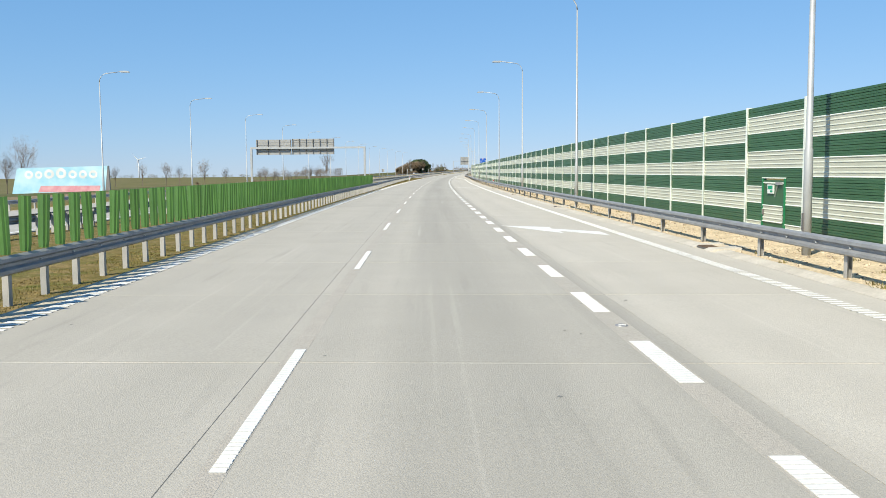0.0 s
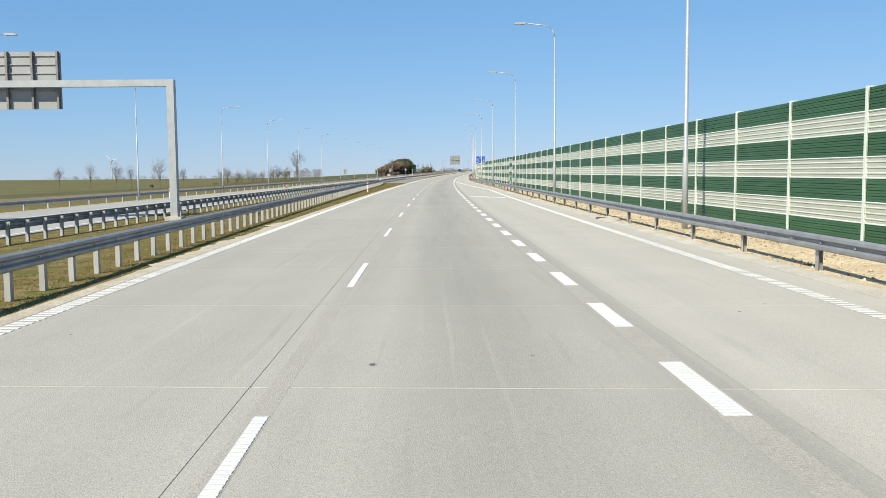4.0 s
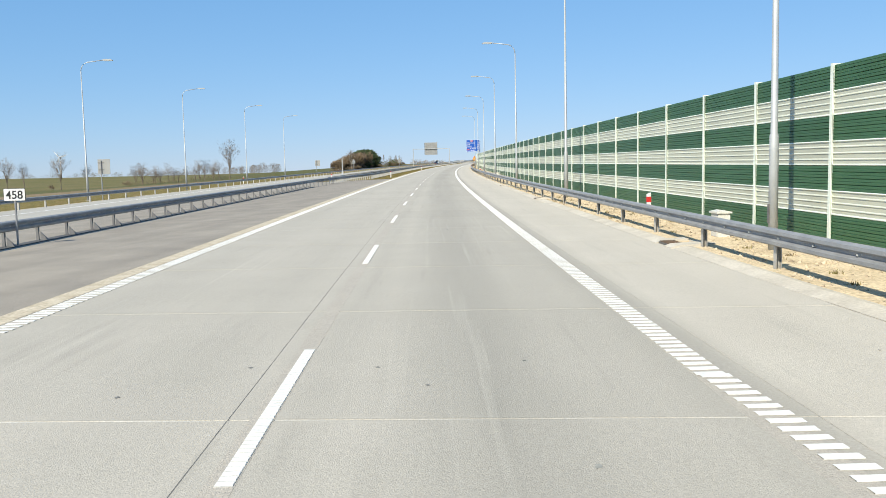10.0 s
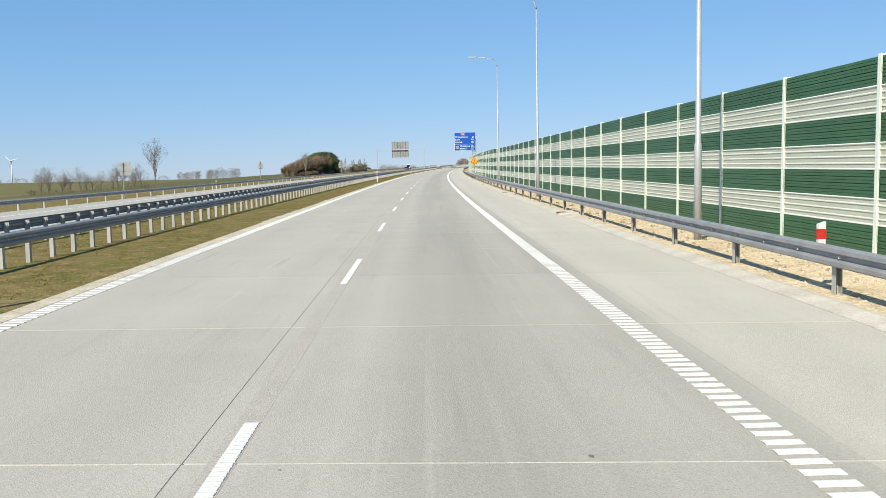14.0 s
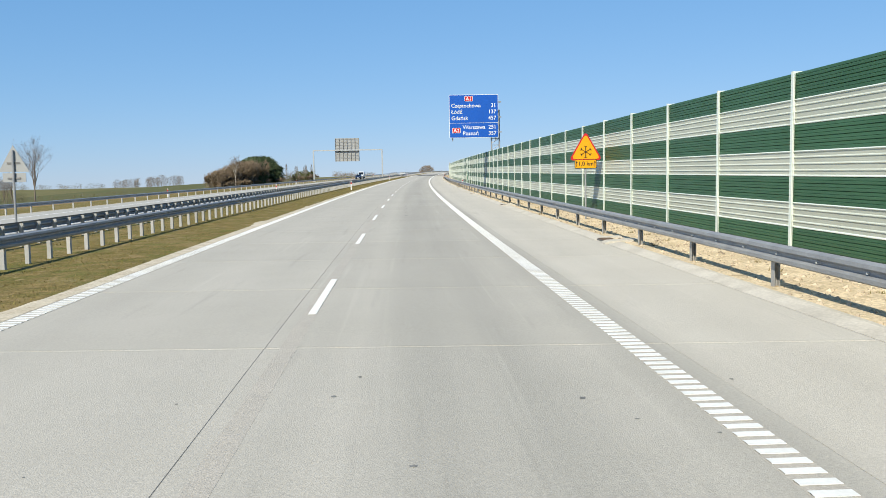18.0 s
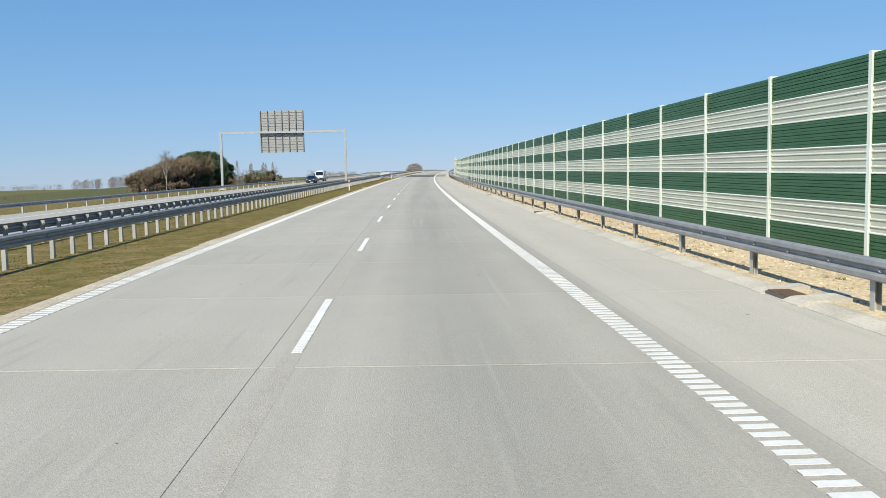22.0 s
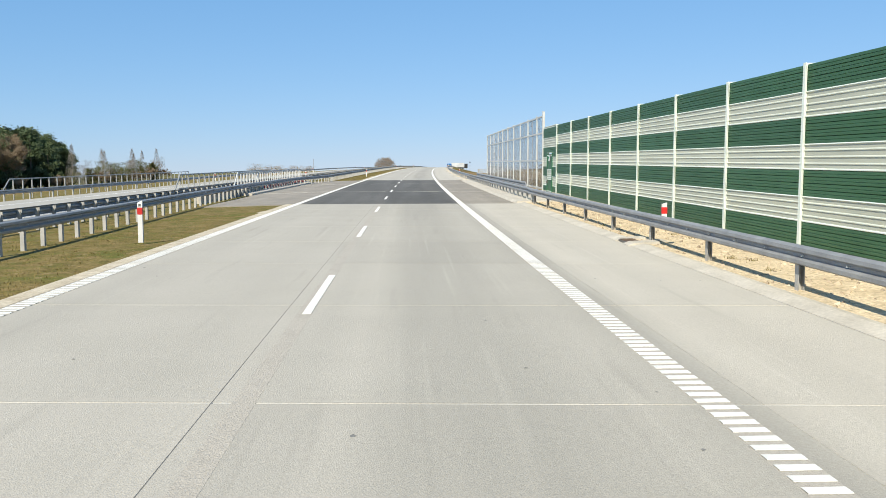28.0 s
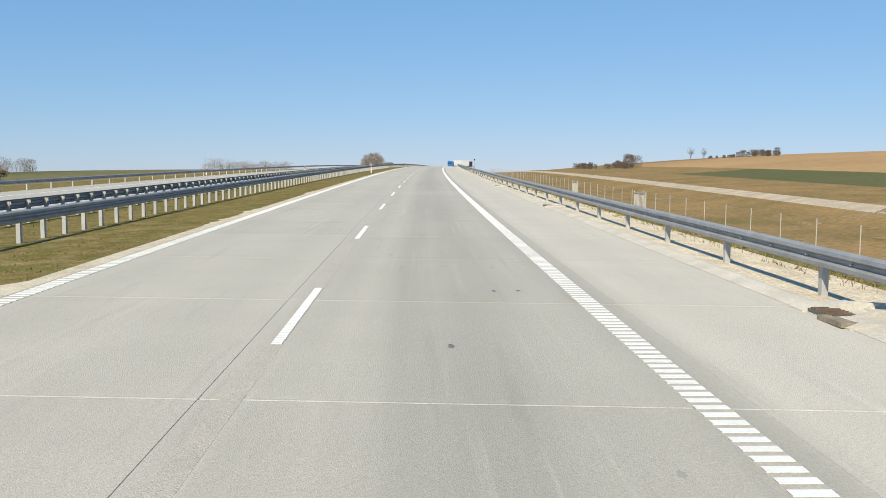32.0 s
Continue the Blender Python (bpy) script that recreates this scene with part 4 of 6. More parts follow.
def median_railing(s0, s1, u, label, gap=1.0, paint=None):
    paint = paint or STEEL_WHITE
    base = on_road(s0, u)
    r = thing("bridge_railing", base, label, "railing", "bridge railings")
    inv = base.inverted()
    n = max(2, round((s1 - s0) / gap))
    for z in (0.55, 1.48):
        world_part("rail", Shape().sweep([(u - 0.04, z - 0.04), (u + 0.04, z - 0.04), (u + 0.04, z + 0.04), (u - 0.04, z + 0.04)], s0 + (1.0 if z > 1 else 0.4), s1, 4), paint, r)
    for i in range(1, n + 1):
        part("baluster", Shape().box(-0.035, 0.035, -0.04, 0.04, 0.0, 1.47), paint, r, m=inv @ on_road(s0 + (s1 - s0) * i / n, u))
    part("strut", Shape().tube([(0, -0.9, 0.1), (0, 1.0, 1.48)], 0.045, 6), paint, r, m=inv @ on_road(s0, u, lie=True))


median_railing(832.9, 841.3, -10.3, "white painted steel railing beside the gap between the bridges")
median_railing(840.5, 865.6, -10.3, "long white steel railing along the bridge's inner edge")
median_railing(832, 868, -13.9, "grey steel railing of the far bridge", 1.5, SIGN_BACK)
RED = mat("red paint", (0.51, 0.017, 0.013), 0.5)
solid("bridge_pipe", Shape().sweep([(-10.03, 0.2), (-9.88, 0.2), (-9.88, 0.36), (-10.03, 0.36)], 842, 866), RED, "red pipe along the gap between the bridges", "pipe")
for a, b, h in ((822, 841, 0.42), (841, 868.5, 0.18)):
    solid("bridge_gap_wall", Shape().sweep([(-10.2, -0.3), (-9.86, -0.3), (-9.86, h), (-10.2, h)], a, b), KERB, "low pale concrete wall beside the gap", "wall")
median_railing(836, 884, -26.9, "grey steel railing along the far bridge's outer edge", 1.5, SIGN_BACK)


# ---- merge arrows, reflector posts, drains, boxes, bolts ----
def merge_arrow(s):
    pts = [(0.3, 0.0), (1.91, -1.0), (1.86, -1.9), (3.19, -3.45), (3.19, -5.15), (1.94, -2.95), (1.94, -4.05)]
    sh = Shape()
    n = len(pts)
    sh.v = [(x, y, 0.0) for x, y in pts] + [(x, y, 0.004) for x, y in pts]
    sh.f = [tuple(range(n, 2 * n))[::-1]] + [(i, (i + 1) % n, n + (i + 1) % n, n + i) for i in range(n)]
    ob = tagged(new("merge_arrow", sh.mesh("merge_arrow", PAINT)), "white slanted merge arrow painted in the merging lane", "road marking", "merge arrows", "structure")
    ob.matrix_basis = on_road(s, RIGHT_LANE, 0.002, lie=True)


for s in (32.2, 107.4, 182.6):
    merge_arrow(s)


def road_stud():
    st = thing("road_stud", None, "small oval metal road stud beside the merge line", "road stud", "road studs")
    part("base", Shape().tube([(0, 0, 0.0), (0, 0, 0.012), (0, 0, 0.022)], [0.085, 0.08, 0.05], 14), ZINC, st)
    part("lens", Shape().box(-0.045, 0.045, -0.055, -0.03, 0.012, 0.028), WHITE, st, "white reflective lens")
    return st


stud = road_stud()
stud.matrix_basis = on_road(11.76, 3.9, 0.0)
for k in range(1, 11):
    copy_thing(stud, on_road(11.76 + 24.22 * k, 3.9, 0.0))


def reflector_post():
    p = thing("reflector_post", None, "white plastic delineator post with a red band", "delineator", "delineator posts")
    part("post", Shape().prism([(-0.06, 0.0), (-0.06, 1.02), (0.06, 1.08), (0.06, 0.0)][::-1], -0.04, 0.04), WHITE, p)
    part("red_band", Shape().box(-0.062, 0.062, -0.043, 0.043, 0.72, 0.9), RED, p, "red reflective band")
    part("black_mark", Shape().box(-0.03, 0.03, -0.044, -0.0405, 0.93, 0.99), SEAL, p, "small dark number plate")
    return p


def rail_reflector():
    p = thing("rail_reflector", None, "small white delineator with a red band on the guardrail", "delineator", "rail delineators")
    part("post", Shape().prism([(-0.055, 0.7), (-0.055, 1.02), (0.055, 1.06), (0.055, 0.7)][::-1], -0.035, 0.035), WHITE, p)
    part("red_band", Shape().box(-0.063, 0.063, -0.038, 0.038, 0.8, 0.95), RED, p, "red reflective band")
    return p


rp, rr = reflector_post(), rail_reflector()
rp.matrix_basis, rr.matrix_basis = on_road(1.5, -5.6), on_road(-1.0, 8.91)
for s, u in ((105.7, -5.8), (201.9, -5.6), (400.7, -5.5), (500.6, -5.5), (598, -5.45), (698.2, -5.5), (797.5, -5.5), (896.5, -5.5), (996, -5.5), (1095, -5.5)):
    copy_thing(rp, on_road(s, u))
    copy_thing(rp, on_road(s - 2, -13.7))
    copy_thing(rp, on_road(s + 4, -27.6))
for s in (104.5, 200.9, 300.8, 400.5, 500.4, 596.3, 696.2, 795, 895, 994, 1093):
    copy_thing(rr, on_road(s, (rail_u(s) if s < BRIDGE_0 else 7.4) + 0.06))

GRATE = mat("rusty grate", (0.136, 0.085, 0.051), 0.8, second=(0.085, 0.06, 0.043), scale=0.2, detail=0.5)


def drain():
    d = thing("drain_inlet", None, "gutter inlet with a rusty grate in a concrete apron", "drain", "drain inlets")
    for y0, y1 in ((-0.9, -0.36), (0.36, 0.75)):
        part("apron", Shape().prism([(-0.35, 0.02), (-0.2, 0.075), (0.42, 0.1), (0.42, -0.1), (-0.35, -0.1)][::-1], y0, y1), KERB, d, "pale rough concrete apron")
    # no hollow here: a solid block, its dark colour stands for the pit's shade
    grate = part("grate_frame", Shape().box(-0.28, 0.1, -0.36, 0.36, -0.05, 0.055), SEAL, d, "dark block standing for the shaded inlet pit")
    for i in range(7):
        part("bar", Shape().box(-0.26, 0.08, -0.3 + 0.1 * i - 0.025, -0.3 + 0.1 * i + 0.025, 0.055, 0.075), GRATE, grate)
    part("chute", Shape().prism([(0.42, -0.2), (0.42, 0.075), (1.5, -0.0), (1.5, -0.2)][::-1], -0.35, 0.35), KERB, d, "concrete chute under the rail")
    return d


dr = drain()
dr.matrix_basis = on_road(22.3, edge_u(22.3) + 0.3, 0, lie=True)
for k in range(1, 38):
    s = 22.3 + 24.97 * k
    if not BRIDGE_0 - 3 < s < BRIDGE_1 + 3:
        copy_thing(dr, on_road(s, edge_u(s) + 0.3, 0, lie=True))

CABINET = mat("cabinet grey", (0.595, 0.595, 0.561), 0.5)
cab = thing("electric_box", on_road(226, 10.0 - 0.6), "small pale grey electric cabinet on the gravel", "cabinet", "electric cabinets")
part("body", Shape().box(-0.15, 0.15, -0.25, 0.25, -0.05, 0.62), CABINET, cab)
part("lid", Shape().prism([(-0.19, 0.62), (-0.19, 0.66), (0.0, 0.7), (0.19, 0.66), (0.19, 0.62)][::-1], -0.29, 0.29), CABINET, cab, "sloped lid")
part("door", Shape().box(-0.165, -0.15, -0.21, 0.21, 0.06, 0.56), CABINET, cab)
for s, u in ((298.3, 8.45), (383.6, 8.75)):
    copy_thing(cab, on_road(s, u))

# anti-glare slats on the near median rail
SLAT_GREEN = mat("slat green", (0.064, 0.153, 0.034), 0.45, second=(0.051, 0.128, 0.028), scale=0.6, detail=0.1, random_value=0.08)
prof = [(-0.13, 0.0), (-0.1, 0.035), (-0.055, 0.02), (-0.03, 0.05), (0.03, 0.05), (0.055, 0.02), (0.1, 0.035), (0.13, 0.0), (0.1, 0.02), (0.055, 0.005), (0.03, 0.035), (-0.03, 0.035), (-0.055, 0.005), (-0.1, 0.02)]
sl = Shape()
k = len(prof)
sl.v = [(x * 0.75, -y, 0.0) for x, y in prof] + [(x * 0.9, -y, 0.12) for x, y in prof] + [(x, -y, 0.9) for x, y in prof]
for r in range(2):
    sl.f += [(r * k + i, r * k + (i + 1) % k, (r + 1) * k + (i + 1) % k, (r + 1) * k + i) for i in range(k)]
sl.f += [tuple(range(k)), tuple(2 * k + i for i in reversed(range(k)))]
SLAT_MESH = sl.mesh("slat", SLAT_GREEN)
for a in range(0, 120, 24):
    base = on_road(-23 + a, -5.08, 0.74)
    screen = thing("glare_screen", base, "row of green plastic anti-glare slats on the median rail", "glare screen", "glare screens")
    for i in range(36):
        s = -23 + a + 0.667 * i
        tilt = random.uniform(-4, 4)
        m = base.inverted() @ on_road(s, -5.08, 0.74) @ pose(0, 0, 0.02, random.uniform(-2.5, 2.5), tilt * 0.6, -20 + tilt)
        slat = part("slat", SLAT_MESH, None, screen, m=m)


# ---- signs ----
def write(name, text, size, x, y, material, parent, label="", m=None, align="LEFT"):
    """Letters in the built-in font as a thin mesh, in x and z, facing -y."""
    cu = bpy.data.curves.new(name, "FONT")
    cu.body, cu.size, cu.align_x, cu.extrude, cu.offset = text, size, align, 0.002, size * 0.012
    ob = bpy.data.objects.new(name, cu)
    scene.collection.objects.link(ob)
    me = bpy.data.meshes.new_from_object(ob.evaluated_get(bpy.context.evaluated_depsgraph_get()))
    bpy.data.objects.remove(ob)
    me.transform(pose(x, 0, y, 90, 0, 0))
    me.materials.clear()
    me.materials.append(material)
    return part(name, me, None, parent, label, m=m)


SIGN_WHITE = mat("sign white", (0.722, 0.722, 0.714), 0.4, detail=0.03)
SIGN_RED = mat("sign red", (0.51, 0.013, 0.017), 0.4, detail=0.03)
SIGN_YELLOW = mat("sign yellow", (0.722, 0.34, 0), 0.4, detail=0.03)
BLACK = mat("sign black", (0.013, 0.013, 0.013), 0.5, detail=0.03)


def plate(w, h, t=0.03, r=0.12, y=0.0, x0=0.0, z0=0.0):
    """A flat plate with rounded corners, in x and z."""
    pts = []
    for cx, cz, a0 in ((w - r, r, -90), (w - r, h - r, 0), (r, h - r, 90), (r, r, 180)):
        pts += [(x0 + cx + r * math.cos(radians(a0 + d)), z0 + cz + r * math.sin(radians(a0 + d))) for d in (0, 30, 60, 90)]
    return Shape().prism(pts, y, y + t)


def distance_sign():
    """A tall blue board on a lattice mast behind the wall."""
    s, u0, u1, z0, z1 = 579.5, 5.27, 9.87, 5.05, 9.05
    base = on_road(s, u1)
    sg = thing("distance_sign", base, "large blue motorway distance board on a lattice mast", "road sign")
    W_, H_ = u1 - u0, z1 - z0
    X = -W_
    board = part("board", plate(W_, H_, 0.05, 0.06, 0, X, z0), SIGN_WHITE, sg, "white rimmed blue board")
    up = z0 + H_ * 0.345
    part("upper_field", plate(W_ - 0.08, z1 - up - 0.06, 0.012, 0.05, -0.013, X + 0.04, up + 0.02), BLUE, board, "blue upper field")
    part("lower_field", plate(W_ - 0.08, up - z0 - 0.06, 0.012, 0.05, -0.013, X + 0.04, z0 + 0.04), BLUE, board, "blue lower field")
    for x, z, w, text in ((X + 1.45, z1 - 0.62, 0.78, "A1"), (X + 0.26, z0 + 0.45, 0.78, "A2")):
        p = part("route_plate", plate(w, 0.48, 0.012, 0.05, -0.026, x, z), SIGN_WHITE, board, "white rim of the route number")
        part("route_field", plate(w - 0.06, 0.42, 0.012, 0.04, -0.03, x + 0.03, z + 0.03), SIGN_RED, p, "red route number field")
        write("route_number", text, 0.46, x + w / 2, z + 0.075, SIGN_WHITE, p, "white route number", align="CENTER").location.y = -0.034
    for z, town, km in ((z1 - 1.18, "Częstochowa", "31"), (z1 - 1.76, "Łódź", "137"), (z1 - 2.34, "Gdańsk", "457")):
        write("town_name", town.replace("ę", "e"), 0.5, X + 0.2, z, SIGN_WHITE, board, "white town name").location.y = -0.016
        if "ę" in town:      # the built-in font has no e with a tail
            part("ogonek", Shape().tube([(X + 0.2 + 0.79, -0.018, z), (X + 0.2 + 0.755, -0.018, z - 0.05), (X + 0.2 + 0.79, -0.018, z - 0.095), (X + 0.2 + 0.83, -0.018, z - 0.09)], 0.016, 5), SIGN_WHITE, board, "white tail under the letter")
        write("distance", km, 0.5, X + W_ - 0.2, z, SIGN_WHITE, board, "white distance", align="RIGHT").location.y = -0.016
    for z, town, km in ((z0 + 0.82, "Warszawa", "251"), (z0 + 0.25, "Poznań", "357")):
        write("town_name", town, 0.5, X + 1.25, z, SIGN_WHITE, board, "white town name").location.y = -0.016
        write("distance", km, 0.5, X + W_ - 0.2, z, SIGN_WHITE, board, "white distance", align="RIGHT").location.y = -0.016
    for x in (-0.62, 0.12):
        for y in (0.35, 0.75):
            part("mast_leg", Shape().tube([(x, y, -0.3), (x, y, z0 + 2.6)], 0.05, 8), ZINC, sg)
    brace = Shape()
    z = 0.2
    while z < z0 + 2.2:
        for y in (0.35, 0.75):
            brace.tube([(-0.62, y, z), (0.12, y, z + 0.45)], 0.022, 5).tube([(-0.62, y, z + 0.45), (0.12, y, z + 0.45)], 0.022, 5)
        for x in (-0.62, 0.12):
            brace.tube([(x, 0.35, z), (x, 0.75, z + 0.45)], 0.022, 5)
        z += 0.62
    part("lattice", brace, ZINC, sg, "thin lattice braces")
    for z in (z0 + 0.5, z0 + 1.9, z0 + 3.3):
        part("cross_arm", Shape().box(X + 0.3, 0.3, 0.06, 0.16, z - 0.06, z + 0.06), ZINC, sg)
    for x in (X + 0.3, -0.25):
        part("upright", Shape().box(x - 0.05, x + 0.05, 0.16, 0.28, z0 - 0.3, z1 - 0.1), ZINC, sg)
    part("foot", Shape().box(-0.9, 0.4, 0.0, 1.1, -0.4, 0.08), KERB, sg, "concrete footing")


distance_sign()


def snow_sign():
    base = on_road(531.3, 8.3)
    sg = thing("snow_warning_sign", base, "yellow triangular snow warning sign with a distance plate on a post", "road sign")
    part("post", Shape().tube([(0, 0.06, 0), (0, 0.06, 3.2)], 0.035, 8), ZINC, sg)
    tri = lambda r, y, t: Shape().prism([(r * math.cos(radians(a + d)) * 0.12 + 0.53 * r * math.cos(radians(a)) / 0.6, 2.68 + r * math.sin(radians(a + d)) * 0.12 + 0.53 * r * math.sin(radians(a)) / 0.6) for a in (-30, 90, 210) for d in (-60, 0, 60)], y, y + t)
    face = part("triangle", tri(0.66, 0.0, 0.02), SIGN_RED, sg, "red rimmed triangle")
    part("field", tri(0.57, -0.006, 0.006), SIGN_YELLOW, face, "yellow field")
    flake = Shape()
    for i in range(3):
        a = radians(60 * i + 30)
        dx, dz = math.cos(a), math.sin(a)
        for sgn in (-1, 1):
            flake.tube([(0, -0.009, 2.63), (sgn * dx * 0.22, -0.009, 2.63 + sgn * dz * 0.22)], 0.014, 4)
            tip = Vector((sgn * dx * 0.17, -0.009, 2.63 + sgn * dz * 0.17))
            for b in (-0.7, 0.7):
                flake.tube([tip, tip + Vector((sgn * math.cos(a + b) * 0.08, 0, sgn * math.sin(a + b) * 0.08))], 0.012, 4)
    part("snowflake", flake, BLACK, face, "black snowflake")
    pl = part("distance_plate", plate(0.84, 0.34, 0.02, 0.03, 0.0, -0.42, 2.0), BLACK, sg, "black rimmed plate")
    part("plate_field", plate(0.81, 0.31, 0.006, 0.03, -0.006, -0.405, 2.015), SIGN_YELLOW, pl, "yellow plate field")
    write("distance_text", "1,0 km", 0.22, 0.0, 2.11, BLACK, pl, "black distance text", align="CENTER").location.y = -0.009
    for x in (-0.35, 0.35):
        part("arrow", Shape().tube([(x, -0.009, 2.07), (x, -0.009, 2.24)], 0.012, 4).prism([(x - 0.035, 2.22), (x + 0.035, 2.22), (x, 2.29)], -0.012, -0.006), BLACK, pl, "black up arrow")


snow_sign()


def sign_back(s, u, kind_, label):
    """A sign for the other direction, seen from the back."""
    base = on_road(s, u, fall(u) - 0.1)
    sg = thing("far_road_sign", base, label, "road sign", "signs of the far carriageway")
    h = 3.2 if kind_ == "triangle" else 2.9
    part("post", Shape().tube([(0, 0, -fall(u) - 0.1), (0, 0, h)], 0.05, 8), ZINC, sg)
    if kind_ == "triangle":
        part("plate", Shape().prism([(-0.6, 2.35), (0.6, 2.35), (0.0, 3.4)], 0.06, 0.09), SIGN_BACK, sg, "grey back of a triangle")
        part("lower_plate", Shape().box(-0.45, 0.45, 0.06, 0.09, 1.95, 2.3), SIGN_BACK, sg, "grey back of a plate")
    else:
        part("plate", Shape().box(-0.3, 0.75, 0.06, 0.09, 1.7, 3.0), SIGN_BACK, sg, "grey sign back")
    for z in (2.1, 2.7):
        part("clamp", Shape().box(-0.25, 0.25, 0.03, 0.06, z - 0.03, z + 0.03), DARK_STEEL, sg)


sign_back(533, -14.0, "triangle", "grey triangular sign back on a post in the median")
sign_back(533, -27.6, "triangle", "grey triangular sign back beyond the far carriageway")
sign_back(352, -27.4, "plate", "grey rectangular sign back beside the far carriageway")
sign_back(470, -27.4, "plate", "grey rectangular sign back beside the far carriageway")


def km_plate():
    base = on_road(302.2, -10.6, 0.15)
    sg = thing("km_plate", base, "white kilometre plate with dark numerals on a short post", "kilometre plate")
    part("post", Shape().tube([(0, 0.03, -0.2), (0, 0.03, 1.5)], 0.03, 8), ZINC, sg)
    p = part("plate", plate(0.62, 0.36, 0.02, 0.02, 0.0, -0.31, 1.16), BLACK, sg, "dark rimmed white plate")
    part("face", plate(0.6, 0.34, 0.004, 0.02, -0.004, -0.3, 1.17), SIGN_WHITE, p, "white plate face")
    write("numerals", "458", 0.33, 0.0, 1.225, BLACK, p, "dark numerals", align="CENTER").location.y = -0.007


km_plate()
tall = thing("marker_pole", on_road(391, -11.2, 0.15), "plain white marker pole in the median", "pole", "marker poles")
part("pole", Shape().tube([(0, 0, -0.3), (0, 0, 2.75)], 0.06, 10), STEEL_WHITE, tall)
part("cap", Shape().tube([(0, 0, 2.75), (0, 0, 2.79)], [0.065, 0.03], 10), STEEL_WHITE, tall)
copy_thing(tall, on_road(281, -11.2, 0.15))
rod = thing("marker_rod", on_road(879.4, -10.7), "thin grey marker rod with a small plate in the median", "pole")
part("rod", Shape().tube([(0, 0, -0.2), (0, 0, 2.6)], 0.02, 8), ZINC, rod)
part("plate", Shape().box(-0.07, 0.07, -0.03, -0.02, 0.95, 1.2), STEEL_WHITE, rod, "small white plate")


# ---- trees ----
def limb(sh, tips, start, way, length, radius, depth, rng, spread):
    """A branching limb; collects the ends of its last twigs."""
    pts, rad = [Vector(start)], [radius]
    d = Vector(way).normalized()
    for i in range(3):
        d = (d + Vector((rng.uniform(-1, 1), rng.uniform(-1, 1), rng.uniform(-0.2, 0.7))) * 0.16).normalized()
        pts.append(pts[-1] + d * length / 3)
        rad.append(radius * (1 - 0.22 * (i + 1)))
    sh.tube(pts, rad, 5 if depth > 1 else 3)
    if depth == 0:
        tips += [(pts[2], d), (pts[3], d)]
        return
    for i in range(4 if depth > 1 else 3):
        t = rng.uniform(0.35, 1.0)
        j = min(2, int(t * 3))
        p = pts[j].lerp(pts[j + 1], t * 3 - j)
        a = rng.uniform(0, 2 * math.pi)
        side = Vector((math.cos(a), math.sin(a), rng.uniform(-0.1, 0.5)))
        limb(sh, tips, p, d * (1 - spread) + side * spread, length * rng.uniform(0.5, 0.72), rad[j] * 0.55, depth - 1, rng, spread)
    limb(sh, tips, pts[-1], d, length * 0.62, rad[-1], depth - 1, rng, spread)


def bare_tree(name, height, spread, seed, twigs, bark, twig_mat, label, group, low=0.25, width=0.0015, fan=0.45):
    rng = random.Random(seed)
    tree = thing(name, None, label, "tree", group)
    wood, tips = Shape(), []
    top = height * low
    wood.tube([(0, 0, -0.6), (0.05, 0, top * 0.5), (0, 0.08, top)], [height * 0.016, height * 0.012, height * 0.01], 7)
    for i in range(5):
        a = i * 2.4 + rng.uniform(-0.4, 0.4)
        limb(wood, tips, (0, 0, top * rng.uniform(0.6, 1.0)), (math.cos(a) * spread, math.sin(a) * spread, 1.35), height * rng.uniform(0.34, 0.46), height * 0.009, 2, rng, fan)
    limb(wood, tips, (0, 0.08, top), (0, 0, 1), height * 0.42, height * 0.012, 2, rng, 0.4)
    zmax = max(v[2] for v in wood.v)
    part("trunk", wood, bark, tree)
    fine = Shape()
    for p, d in tips:
        for i in range(twigs):
            w = (d + Vector((rng.gauss(0, 0.55), rng.gauss(0, 0.55), rng.gauss(0.15, 0.45)))).normalized() * height * rng.uniform(0.03, 0.075)
            n = w.orthogonal().normalized() * height * width
            q = p + Vector((rng.gauss(0, 0.02), rng.gauss(0, 0.02), rng.gauss(0, 0.02))) * height
            fine.face(q - n, q + n, q + w + n * 0.4, q + w - n * 0.4)
    part("crown", fine, twig_mat, tree, "haze of leafless twigs", kind="stuff")
    return tree


def pine(seed, height, label, group, needles=None):
    rng = random.Random(seed)
    tree = thing("pine_tree", None, label, "tree", group)
    part("trunk", Shape().tube([(0, 0, -0.5), (0.1, 0, height * 0.5), (0, 0.1, height * 0.95)], [0.28, 0.2, 0.05], 7), BARK, tree)
    crown = Shape()
    for c in range(52):
        a, h = rng.uniform(0, 2 * math.pi), rng.uniform(0.08, 0.97)
        r = height * 0.27 * max(0.12, 1.0 - 1.25 * abs(h - 0.38)) * rng.uniform(0.3, 1.0)
        centre = Vector((math.cos(a) * r, math.sin(a) * r, h * height))
        size = height * rng.uniform(0.06, 0.1)
        for i in range(150):
            v = Vector((rng.gauss(0, 1), rng.gauss(0, 1), rng.gauss(0, 0.7)))
            p = centre + v * size * 0.55
            x = Vector((rng.uniform(-1, 1), rng.uniform(-1, 1), rng.uniform(-0.3, 1))).normalized()
            y = x.orthogonal().normalized()
            k = rng.uniform(0.18, 0.42) * height / 14.5
            crown.face(p - y * k * 0.4, p + x * k, p + y * k * 0.4, p - x * k * 0.3)
    part("crown", crown, needles or NEEDLE, tree, "dark needle clumps", kind="stuff")
    return tree


